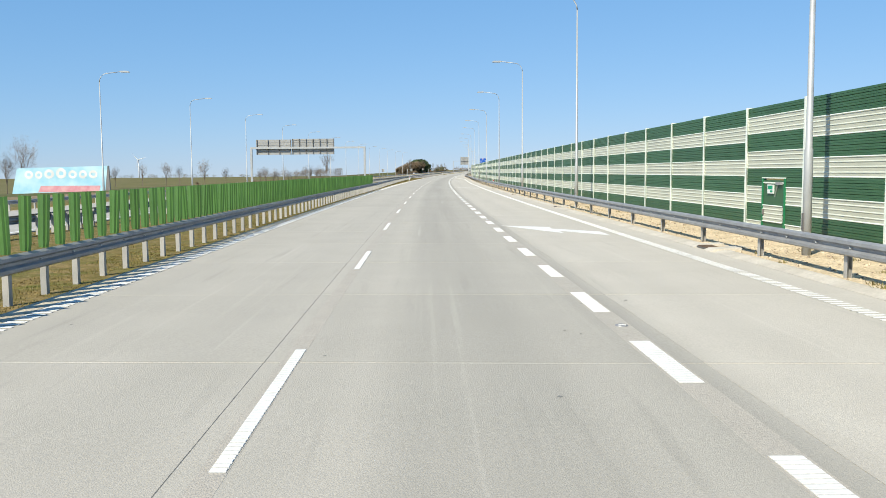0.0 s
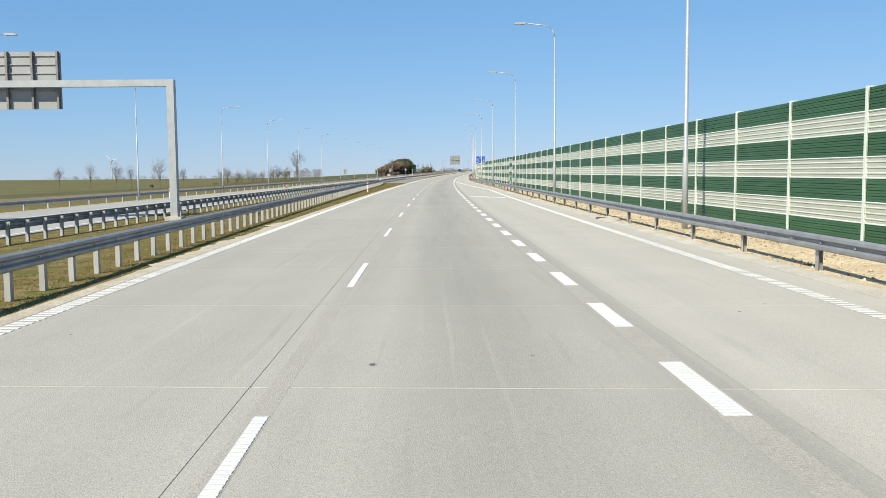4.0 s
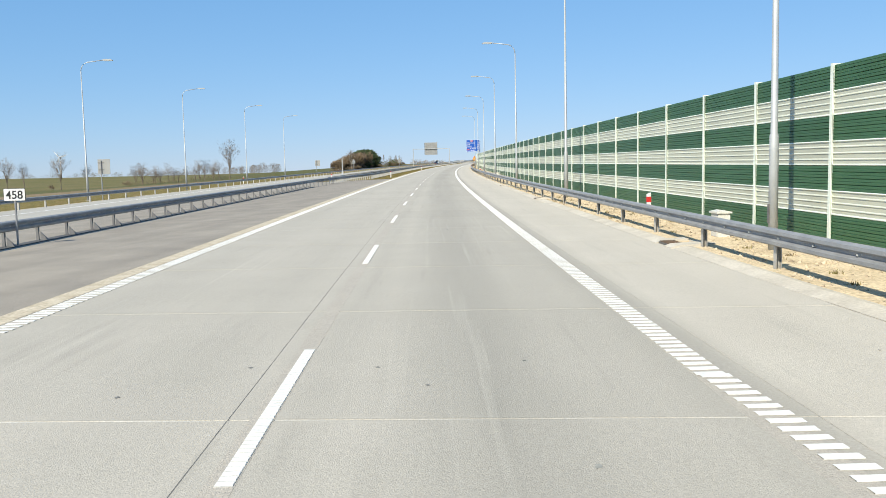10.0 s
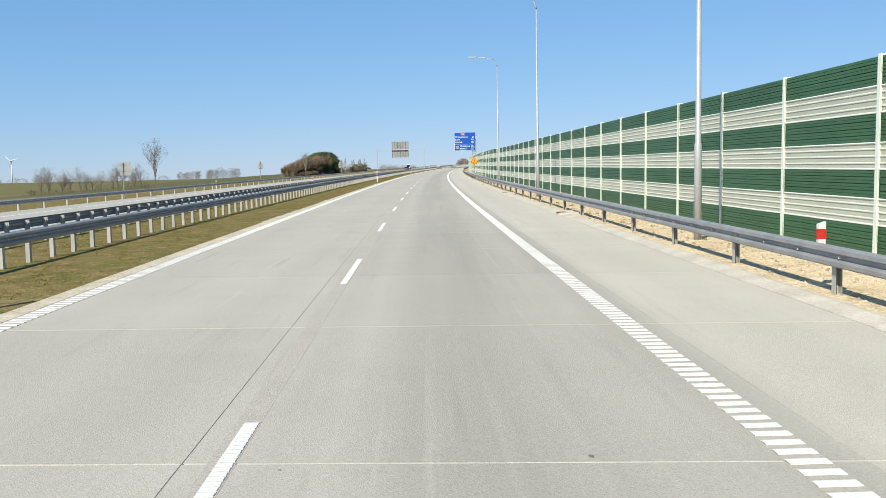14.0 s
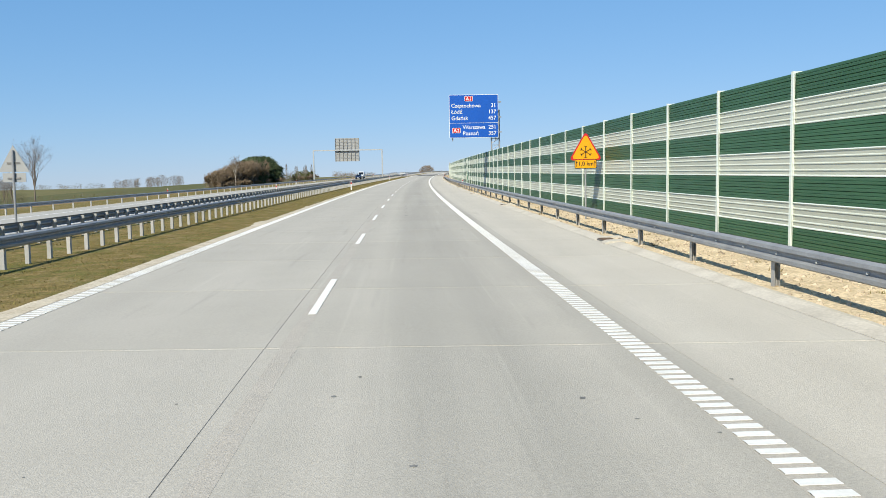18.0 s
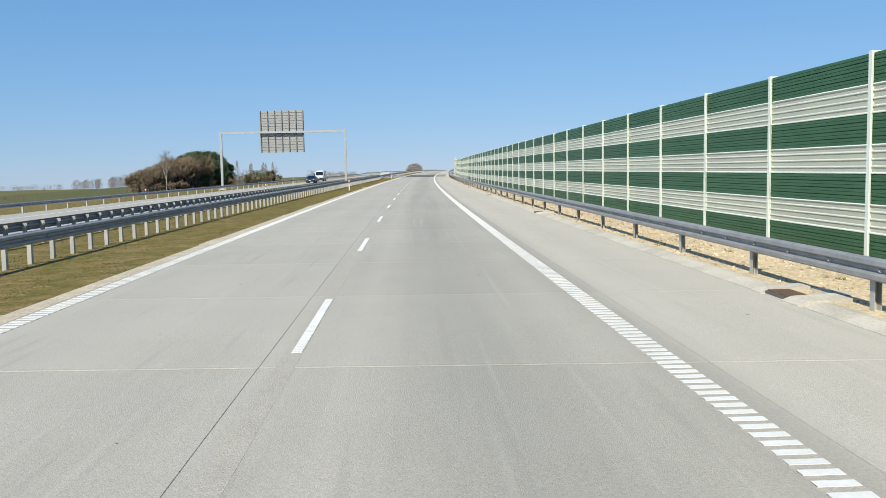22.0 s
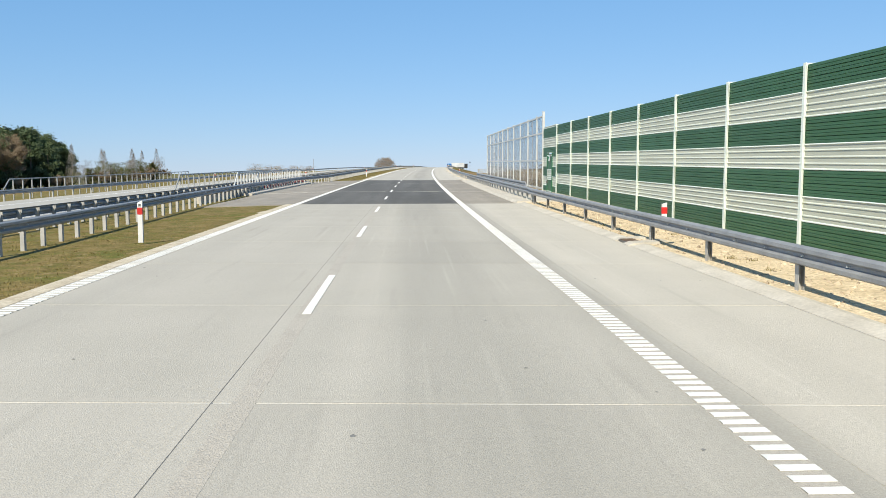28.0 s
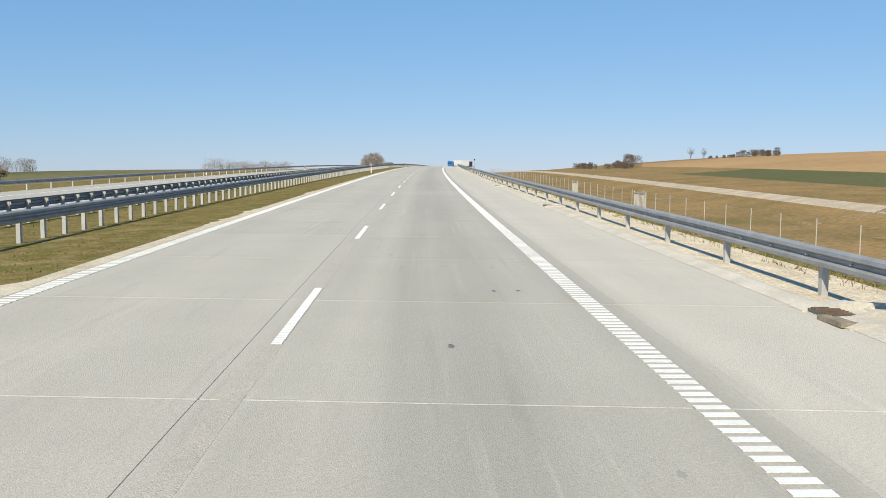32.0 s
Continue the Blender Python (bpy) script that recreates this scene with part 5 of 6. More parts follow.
BIRCH = mat("birch bark", (0.52, 0.48, 0.42), 0.9, second=(0.255, 0.204, 0.153), scale=0.8, detail=0.3)
GREY_TWIG = mat("grey twigs", (0.246, 0.221, 0.2), 0.95, second=(0.2, 0.183, 0.166), scale=2, detail=0.3, fine=3)


def on_ground(s, u, turn=0.0, size=1.0):
    return on_road(s, u, ground_z(s, u) - 0.1, turn) @ Matrix.Scale(size, 4)


def plant(tree, spots):
    for i, (s, u, size) in enumerate(spots):
        if i == 0:
            tree.matrix_basis = on_ground(s, u, 0, size)
            continue
        c = copy_thing(tree, on_ground(s, u, i * 77.0))
        c.scale = (size, size, size)


rng = random.Random(5)
slender = bare_tree("slender_tree", 24, 0.16, 11, 5, BARK, GREY_TWIG, "tall slender leafless tree alone in the field", "slender field trees", 0.34)
plant(slender, [(955, -468, 0.85), (962, -437, 1.05), (947, -398, 1.0), (937, -376, 0.86), (943, -348, 1.1), (919, -311, 0.72), (290, -143, 0.7), (292, -150, 0.5)])
lone = bare_tree("lone_tree", 20, 0.2, 13, 4, BARK, GREY_TWIG, "tall leafless tree standing alone beside the motorway", "field trees", 0.3)
plant(lone, [(899, -187.5, 1.32)])
row_tree = bare_tree("row_tree", 15, 0.3, 23, 6, BARK, GREY_TWIG, "leafless grey tree in a row across the field", "field tree row", 0.2)
plant(row_tree, [(910 - 1.6 * i + rng.uniform(-4, 4), -268 + 5.3 * i + rng.uniform(-2, 2), rng.uniform(0.75, 1.15)) for i in range(16)])


def far_wood(name, spots, material, label, wide, twigs, seed, thick):
    """A stretch of far woodland in one mesh: spots are (s, u, height)."""
    rng = random.Random(seed)
    sh = Shape()
    for s, u, h in spots:
        x, y, z = place(s, u, ground_z(s, u) - 0.3)
        sh.tube([(x, y, z), (x, y, z + h * 0.6)], [h * 0.014, h * 0.008], 3)
        for i in range(twigs):
            a, k = rng.uniform(0, 6.28), rng.random()
            top = 0.12 + 0.86 * rng.random() ** 0.8
            r = h * wide * math.sqrt(k) * (1.1 - 0.9 * abs(top - 0.5))
            p = Vector((x + math.cos(a) * r, y + math.sin(a) * r, z + top * h))
            w = Vector((math.cos(a) * 0.3 + rng.gauss(0, 0.25), math.sin(a) * 0.3 + rng.gauss(0, 0.25), rng.uniform(0.4, 1.1))).normalized() * h * rng.uniform(0.05, 0.13)
            n = Vector((rng.gauss(0, 1), rng.gauss(0, 1), 0.1)).normalized() * thick
            sh.face(p - n, p + n, p + w + n * 0.4, p + w - n * 0.4)
    return solid(name, sh, material, label, "trees", "stuff")


HEDGE = mat("hedge twigs", (0.187, 0.153, 0.093), 0.95, second=(0.145, 0.128, 0.068), scale=4, detail=0.4, fine=2)
far_wood("hedgerow", [(912 - 26 * t + rng.uniform(-3, 3), -274 + 90 * t, rng.uniform(3.0, 5.0)) for t in (i / 60 for i in range(60))], HEDGE, "leafless brown hedgerow at the foot of the tree row", 0.55, 160, 6, 0.04)
far_wood("field_hedge", [(895 + 90 * t + rng.uniform(-4, 4), -195 + 20 * t, rng.uniform(1.5, 3.0)) for t in (i / 30 for i in range(30))], HEDGE, "low leafless hedge across the field", 0.6, 120, 7, 0.04)
far_wood("far_wood", [(1880 + 44 * t + rng.uniform(-25, 25), -640 + 100 * t, (15 + 9 * t) * rng.uniform(0.75, 1.05)) for t in (i / 34 for i in range(34))], GREY_TWIG, "grey leafless wood on the far horizon", 0.3, 420, 8, 0.09)
far_wood("far_wood", [(1880 + rng.uniform(-40, 40), -1180 + 540 * t, rng.uniform(6, 11)) for t in (i / 90 for i in range(90))], HEDGE, "low dark wood along the far horizon", 0.6, 150, 9, 0.12)
far_wood("shrub_wood", [(1387 + 183 * t + rng.uniform(-6, 6), -144 + 9 * t, rng.uniform(3.5, 7.5)) for t in (i / 80 for i in range(80))], TWIG, "reddish brown leafless shrubs beyond the far carriageway", 0.55, 170, 10, 0.045)
far_wood("round_copse", [(1570 + rng.uniform(-6, 6), -77 + 16 * t, 4.0 + 10.5 * math.sin(0.5 + 2.2 * t)) for t in (i / 16 for i in range(16))], TWIG, "round leafless brown copse far ahead", 0.35, 500, 12, 0.05)

grove_a = bare_tree("grove_tree", 13, 0.24, 37, 22, BARK, TWIG, "leafless reddish brown tree in a dense grove", "grove trees", 0.05, 0.0024)
grove_b = bare_tree("birch_tree", 15, 0.07, 41, 9, BIRCH, TWIG, "leafless birch with a pale trunk in a grove", "grove birches", 0.5, 0.0012, 0.22)
def along(t, side):
    """A spot in the grove: t from its thin end to its thick end, side across it towards the road."""
    return 952 + 68 * t - side * 0.2, -123 + 24 * t + side


spots = []
for i in range(72):
    t = 0.12 + rng.random() * 0.52
    spots.append((*along(t, rng.uniform(-8, 6)), (0.56 + 0.56 * min(1, t * 1.7)) * rng.uniform(0.85, 1.08)))
spots += [(*along(rng.uniform(0.34, 0.48), rng.uniform(3, 8)), rng.uniform(0.98, 1.14)) for i in range(10)]
plant(grove_a, spots)
plant(grove_b, [(*along(0.2 + 0.24 * i, rng.uniform(6, 8)), rng.uniform(0.72, 0.85)) for i in range(2)])
def plume_birch(height, seed):
    """A young birch like a narrow spire of fine twigs."""
    rng = random.Random(seed)
    tree = thing("plume_birch", None, "tall narrow leafless birch beside the grove", "tree", "plume birches")
    part("trunk", Shape().tube([(0, 0, -0.4), (0.06, 0, height * 0.45), (0, 0.05, height * 0.97)], [0.09, 0.06, 0.015], 6), BIRCH, tree)
    crown = Shape()
    for i in range(1500):
        t = 0.14 + 0.86 * rng.random() ** 1.15
        a, r = rng.uniform(0, 6.28), height * 0.2 * (1.02 - t) ** 0.75 * math.sqrt(rng.random())
        p = Vector((math.cos(a) * r, math.sin(a) * r, t * height - r * 0.5))
        w = Vector((math.cos(a) * 0.35 + rng.gauss(0, 0.15), math.sin(a) * 0.35 + rng.gauss(0, 0.15), 1.0)).normalized() * height * rng.uniform(0.03, 0.08)
        n = Vector((rng.gauss(0, 1), rng.gauss(0, 1), 0.1)).normalized() * 0.016
        crown.face(p - n, p + n, p + w + n * 0.3, p + w - n * 0.3)
    part("crown", crown, GREY_TWIG, tree, "haze of leafless twigs", kind="stuff")
    return tree


plume = plume_birch(11, 43)
plant(plume, [(1004 + 9.5 * i + rng.uniform(-2, 2), -88 - rng.uniform(-2, 4), rng.uniform(0.75, 1.0)) for i in range(7)])
far_wood("grove_thicket", [(*along(0.1 + 0.54 * (i / 60), rng.uniform(-8, 3)), (5.0 + 8.5 * min(1, i / 40)) * rng.uniform(0.65, 1.05)) for i in range(60)], TWIG, "dense reddish brown twigs and undergrowth of the grove", 0.3, 620, 14, 0.03)
pines = pine(3, 14.5, "dark green pine in the thick end of the grove", "grove pines")
def dome(q):
    """Height of the pines along the grove: rising to a rounded top, low at the outer end."""
    return ramp(q, (0.42, 0.9), (0.56, 1.12), (0.74, 1.17), (0.86, 1.05), (0.95, 0.82), (1.02, 0.62))


spots = []
for i in range(38):
    q = 0.45 + 0.54 * (i / 37)
    side = rng.uniform(-9, -1) if q < 0.62 else rng.uniform(-7, 5)
    spots.append((*along(q - side * 0.018, side), dome(q) * rng.uniform(0.86, 1.03)))
plant(pines, spots)
OLIVE = mat("young pine needles", (0.111, 0.106, 0.034), 0.9, second=(0.076, 0.085, 0.025), scale=1.5, detail=0.5, fine=3)
small_pine = pine(9, 6.0, "young olive green pine among birches", "young pines", OLIVE)
plant(small_pine, [(1003 + 5.5 * i + rng.uniform(-2, 2), -88 - rng.uniform(-3, 5), rng.uniform(0.5, 0.95)) for i in range(11)])
far_wood("birch_thicket", [(1000 + 64 * (i / 34) + rng.uniform(-2, 2), -89 + rng.uniform(-4, 3), rng.uniform(3.5, 7.5)) for i in range(34)], GREY_TWIG, "hazy leafless birch twigs beside the grove", 0.2, 330, 17, 0.02)
far_wood("olive_thicket", [(1002 + 60 * (i / 26) + rng.uniform(-2, 2), -88 + rng.uniform(-4, 3), rng.uniform(3.5, 6.8)) for i in range(26)], OLIVE, "olive green young conifers and brush under the birches", 0.38, 360, 18, 0.04)
bush = bare_tree("bush", 4.5, 0.9, 51, 20, BARK, TWIG, "leafless brown bush at the edge of the field", "bushes", 0.02, 0.004)
plant(bush, [(950, -361, 1.3), (914, -276, 1.5)]
      + [(*along(rng.random() * 0.9, rng.uniform(7, 11)), rng.uniform(0.7, 1.1)) for i in range(20)] + [(1000 + rng.uniform(0, 66), -85 - rng.uniform(-2, 4), rng.uniform(0.7, 1.1)) for i in range(10)])
RIDGE = mat("ridge twigs", (0.128, 0.093, 0.072), 0.95, second=(0.093, 0.072, 0.051), scale=2, detail=0.4, fine=3)
for a, b, h0, h1, count in (((1240, 56), (1190, 56), 1.6, 2.6, 16), ((1185, 60), (1155, 60), 1.8, 2.8, 14), ((1152, 60), (1143, 60), 3.6, 4.8, 5), ((1200, 110), (1164, 110), 1.8, 3.0, 20), ((1240, 110), (1205, 110), 0.8, 1.6, 10)):
    far_wood("ridge_bushes", [(a[0] + (b[0] - a[0]) * i / (count - 1) + rng.uniform(-1, 1), a[1] + (b[1] - a[1]) * i / (count - 1) + rng.uniform(-2, 2), rng.uniform(h0, h1)) for i in range(count)],
             RIDGE, "dark leafless bushes along the top of the hill", 0.42, 420, 15 + count, 0.05)
far_wood("slope_scrub", [(rng.uniform(885, 1150), rng.uniform(16, 70), rng.uniform(0.35, 1.0)) for i in range(170)], HEDGE, "sparse low scrub on the dry slope", 0.8, 45, 16, 0.012)
for s, u, k in ((1195, 90, 0.3), (1178, 90, 0.26)):
    hill_tree = copy_thing(row_tree, on_ground(s, u, 40 + s))
    hill_tree.scale = (k, k, k)


# ---- far things ----
def wind_turbine(s, u):
    t = thing("wind_turbine", on_road(s, u, -24.4), "white three-bladed wind turbine far across the fields", "wind turbine")
    part("mast", Shape().tube([(0, 0, 0), (0, 0, 93)], [2.6, 1.5], 12), WHITE, t, smooth=True)
    part("nacelle", Shape().box(-1.6, 1.6, -4, 4, 92.5, 96), WHITE, t)
    for i in range(3):
        a = radians(-45 + 120 * i)
        part("blade", Shape().tube([(0, -5, 94), (math.sin(a) * 12, -5, 94 + math.cos(a) * 12), (math.sin(a) * 38, -5, 94 + math.cos(a) * 38)], [1.0, 1.4, 0.25], 6), WHITE, t)


wind_turbine(3114, -1848)


def billboard():
    base = on_road(287, -112.5, -3.9)
    b = thing("billboard", base, "very large pale blue roadside billboard with blurred white lettering shapes", "billboard")
    SKYB = mat("billboard blue", (0.255, 0.51, 0.646), 0.5, second=(0.442, 0.629, 0.697), scale=5, detail=0.05)
    PINK = mat("billboard pink", (0.527, 0.212, 0.255), 0.5, second=(0.595, 0.34, 0.357), scale=2, detail=0.05)
    panel = part("panel", Shape().prism([(-33, 0), (-1.2, 0), (0.0, 9.2), (-31, 8.6)], 0, 0.4), SKYB, b, "pale blue panel")
    part("edge", Shape().prism([(-1.2, 0), (0.6, 0), (0.3, 9.2), (0.0, 9.2)], 0.05, 0.7), DARK_STEEL, b, "dark side frame")
    part("pink_band", Shape().prism([(-24, 0.5), (-3.2, 0.5), (-2.6, 2.6), (-23, 2.6)], -0.03, 0), PINK, panel, "pale red band")
    x = -28.5
    for w, h in ((3.0, 2.8), (2.6, 2.6), (3.4, 3.2), (3.6, 3.6), (3.0, 2.8), (2.8, 2.8), (3.0, 2.8)):
        sh = Shape()
        pts = [(x + w / 2 + math.cos(t) * w / 2, 5.0 + h / 2 + math.sin(t) * h / 2) for t in (2 * math.pi * i / 12 for i in range(12))]
        ins = [(x + w / 2 + (p[0] - x - w / 2) * 0.45, 5.0 + h / 2 + (p[1] - 5 - h / 2) * 0.4) for p in pts]
        for i in range(12):
            j = (i + 1) % 12
            sh.face((pts[i][0], -0.04, pts[i][1]), (pts[j][0], -0.04, pts[j][1]), (ins[j][0], -0.04, ins[j][1]), (ins[i][0], -0.04, ins[i][1]))
        part("white_shape", sh, SIGN_WHITE, panel, "rounded white shape")
        x += w + 0.6
    for x in (-30, -20, -10, -2):
        part("support", Shape().box(x - 0.2, x + 0.2, 0.4, 0.8, -1.5, 8.5), DARK_STEEL, b)


billboard()


def wheel(radius, width, parent, x, y, side, m=None):
    rim_x = x + side * width / 2
    ty = Shape()
    ty.tube([(x - side * width / 2, y, radius), (x - side * width * 0.35, y, radius), (x + side * width * 0.35, y, radius), (rim_x, y, radius)], [radius * 0.93, radius, radius, radius * 0.9], 18)
    t = part("wheel", ty, TYRE, parent, "black rubber tyre")
    part("rim", Shape().tube([(rim_x - side * 0.01, y, radius), (rim_x + side * 0.015, y, radius)], [radius * 0.62, radius * 0.55], 14), ZINC, t, "grey metal rim")
    part("hub", Shape().tube([(rim_x, y, radius), (rim_x + side * 0.03, y, radius)], [radius * 0.15, radius * 0.1], 8), DARK_STEEL, t)


TYRE = mat("tyre rubber", (0.017, 0.017, 0.017), 0.8)
CAR_GLASS = mat("car glass", (0.01, 0.013, 0.015), 0.06, spec=0.8, detail=0.02)
VAN_WHITE = mat("van white", (0.637, 0.646, 0.646), 0.3, detail=0.02)
CAR_BLUE = mat("car blue", (0.007, 0.012, 0.047), 0.35, second=(0.009, 0.015, 0.051), detail=0.02)
PLASTIC = mat("dark plastic", (0.025, 0.025, 0.027), 0.6)
LAMP_GLASS = mat("headlamp glass", (0.595, 0.62, 0.637), 0.12, detail=0.02)


def loft(stations, floor, flank, corner):
    """A vehicle body drawn through cross-sections (y, top, half width); flank(z) narrows the sides towards the roof."""
    sh, k = Shape(), 18
    for y, top, w in stations:
        r = min(corner, 0.4 * (top - floor))
        half = [(0.55 * w, floor), (0.9 * w, floor + 0.02), (0.985 * w, floor + 0.1), (w * flank(0.5 * (floor + top - r)), 0.5 * (floor + top - r)),
                (w * flank(top - r), top - r), (w * flank(top) - 0.1 * r, top - 0.55 * r), (w * flank(top) - 0.3 * r, top - 0.22 * r), (w * flank(top) - 0.7 * r, top - 0.03 * r), (0.5 * w, top + 0.008)]
        sh.v += [(x, y, z) for x, z in half] + [(-x, y, z) for x, z in half[::-1]]
    for i in range(len(stations) - 1):
        for j in range(k):
            p, q = i * k + j, i * k + (j + 1) % k
            sh.f.append((p, q, q + k, p + k))
    n = (len(stations) - 1) * k
    sh.f += [tuple(range(k)), tuple(n + j for j in reversed(range(k)))]
    return sh


def flank_pane(sd, w, flank, z0, z1, low, high):
    """A window on the flank: low and high are its (y0, y1) at the lower and the upper edge."""
    xa, xb = sd * (w * flank(z0) + 0.008), sd * (w * flank(z1) + 0.008)
    d = -0.03 * sd
    sh = Shape()
    sh.v = [(xa, low[0], z0), (xa, low[1], z0), (xb, high[1], z1), (xb, high[0], z1), (xa + d, low[0], z0), (xa + d, low[1], z0), (xb + d, high[1], z1), (xb + d, high[0], z1)]
    sh.f = [(0, 1, 2, 3), (7, 6, 5, 4), (0, 4, 5, 1), (1, 5, 6, 2), (2, 6, 7, 3), (3, 7, 4, 0)]
    return sh


def screen(rows):
    """A windscreen through rows of (y, z, half width)."""
    sh = Shape()
    for y, z, w in rows:
        sh.v += [(-w, y, z), (w, y, z), (w, y + 0.03, z - 0.03), (-w, y + 0.03, z - 0.03)]
    for i in range(len(rows) - 1):
        for j in range(4):
            p, q = 4 * i + j, 4 * i + (j + 1) % 4
            sh.f.append((p, q, q + 4, p + 4))
    n = 4 * (len(rows) - 1)
    sh.f += [(3, 2, 1, 0), (n, n + 1, n + 2, n + 3)]
    return sh


def arch(v, sd, w, y, r):
    part("wheel_arch", Shape().tube([(sd * (w - 0.3), y, r + 0.02), (sd * (w + 0.004), y, r + 0.02)], r + 0.02, 20), PLASTIC, v, "dark wheel arch")


def van(m):
    v = thing("delivery_van", m, "white high-roof delivery van on the far carriageway", "van")
    flank = lambda z: 1.0 - 0.085 * max(0.0, z - 1.1) / 1.4
    part("body", loft([(-3.0, 0.78, 0.8), (-2.97, 0.95, 0.9), (-2.86, 1.08, 0.97), (-2.5, 1.2, 1.0), (-2.2, 1.31, 1.01), (-1.9, 1.72, 1.02), (-1.5, 2.2, 1.02), (-1.25, 2.38, 1.02), (-0.8, 2.48, 1.02), (0.2, 2.53, 1.02), (2.7, 2.53, 1.02), (2.9, 2.48, 1.01), (2.98, 2.3, 0.98)], 0.32, flank, 0.16), VAN_WHITE, v, "white painted body", smooth=True)
    part("windscreen", screen([(-2.185, 1.365, 0.83), (-1.92, 1.74, 0.82), (-1.53, 2.2, 0.76)]), CAR_GLASS, v, "dark raked windscreen")
    for sd in (-1, 1):
        part("side_window", flank_pane(sd, 1.02, flank, 1.38, 2.02, (-2.0, -0.85), (-1.6, -0.85)), CAR_GLASS, v, "dark cab side window")
        for y0, y1 in ((-0.6, 0.75), (0.85, 2.3)):
            part("rear_window", flank_pane(sd, 1.02, flank, 1.42, 2.1, (y0, y1), (y0, y1)), CAR_GLASS, v, "dark tinted side window")
        part("headlight", Shape().prism([(sd * 0.52, 0.84), (sd * 0.9, 0.8), (sd * 0.93, 1.02), (sd * 0.66, 0.94)][::sd], -2.985, -2.8), LAMP_GLASS, v, "clear headlight")
        part("mirror", Shape().box(sd * 1.04, sd * 1.24, -1.98, -1.86, 1.35, 1.75), PLASTIC, v, "black wing mirror")
        part("rub_strip", Shape().box(sd * 1.0, sd * 1.03, -1.5, 1.3, 0.56, 0.68), PLASTIC, v)
        part("bumper_corner", Shape().box(sd * 0.82, sd * 1.0, -2.99, -2.4, 0.34, 0.66), PLASTIC, v, "black bumper corner")
        for y in (-1.95, 1.75):
            arch(v, sd, 1.02, y, 0.36)
            wheel(0.36, 0.24, v, sd * 0.92, y, sd)
        part("grille", Shape().prism([(sd * 0.06, 0.76), (sd * 0.46, 0.76), (sd * 0.42, 0.85), (sd * 0.1, 0.86)][::sd], -3.008, -2.96), PLASTIC, v, "dark oval grille opening")
    part("bumper", Shape().prism([(-0.84, 0.36), (0.84, 0.36), (0.84, 0.5), (-0.84, 0.5)], -3.04, -2.9), PLASTIC, v, "dark lower bumper")
    part("number_plate", Shape().box(-0.26, 0.26, -3.02, -2.99, 0.54, 0.65), SIGN_WHITE, v, "plain white number plate")


def estate_car(m):
    v = thing("estate_car", m, "dark blue estate car on the far carriageway", "car")
    flank = lambda z: 1.0 - 0.36 * max(0.0, z - 0.92)
    part("body", loft([(-2.25, 0.56, 0.6), (-2.22, 0.68, 0.74), (-2.12, 0.78, 0.82), (-1.8, 0.88, 0.87), (-1.25, 0.97, 0.89), (-1.12, 1.0, 0.89), (-0.8, 1.2, 0.89), (-0.45, 1.4, 0.89), (-0.1, 1.47, 0.89), (0.3, 1.5, 0.89), (1.2, 1.48, 0.89), (1.7, 1.42, 0.88), (1.95, 1.22, 0.87), (2.12, 0.98, 0.86), (2.2, 0.8, 0.82), (2.23, 0.56, 0.75)], 0.27, flank, 0.12), CAR_BLUE, v, "dark blue painted body", smooth=True)
    part("windscreen", screen([(-1.1, 1.035, 0.72), (-0.8, 1.22, 0.68), (-0.48, 1.41, 0.6)]), CAR_GLASS, v, "dark windscreen")
    for sd in (-1, 1):
        for low, high in (((-0.9, 0.2), (-0.4, 0.2)), ((0.28, 1.1), (0.28, 1.1)), ((1.18, 1.85), (1.18, 1.6))):
            part("side_window", flank_pane(sd, 0.89, flank, 0.97, 1.33, low, high), CAR_GLASS, v, "dark side window")
        part("headlight", Shape().prism([(sd * 0.46, 0.6), (sd * 0.76, 0.63), (sd * 0.8, 0.75), (sd * 0.5, 0.7)][::sd], -2.235, -2.08), LAMP_GLASS, v, "clear headlight")
        part("mirror", Shape().box(sd * 0.9, sd * 1.04, -0.85, -0.74, 0.96, 1.1), CAR_BLUE, v)
        part("roof_rail", Shape().tube([(sd * 0.6, -0.3, 1.49), (sd * 0.6, 1.5, 1.48)], 0.02, 6), ZINC, v)
        for y in (-1.38, 1.32):
            arch(v, sd, 0.885, y, 0.32)
            wheel(0.32, 0.21, v, sd * 0.8, y, sd)
    part("grille", Shape().prism([(-0.36, 0.53), (0.36, 0.53), (0.42, 0.66), (-0.42, 0.66)], -2.262, -2.2), PLASTIC, v, "dark grille")
    part("lower_grille", Shape().box(-0.55, 0.55, -2.262, -2.18, 0.3, 0.4), PLASTIC, v)
    part("number_plate", Shape().box(-0.26, 0.26, -2.272, -2.25, 0.42, 0.52), SIGN_WHITE, v, "plain white number plate")


van(on_road(809.5, -22.6, 0.003))
estate_car(on_road(784.3, -21.0, 0.003))


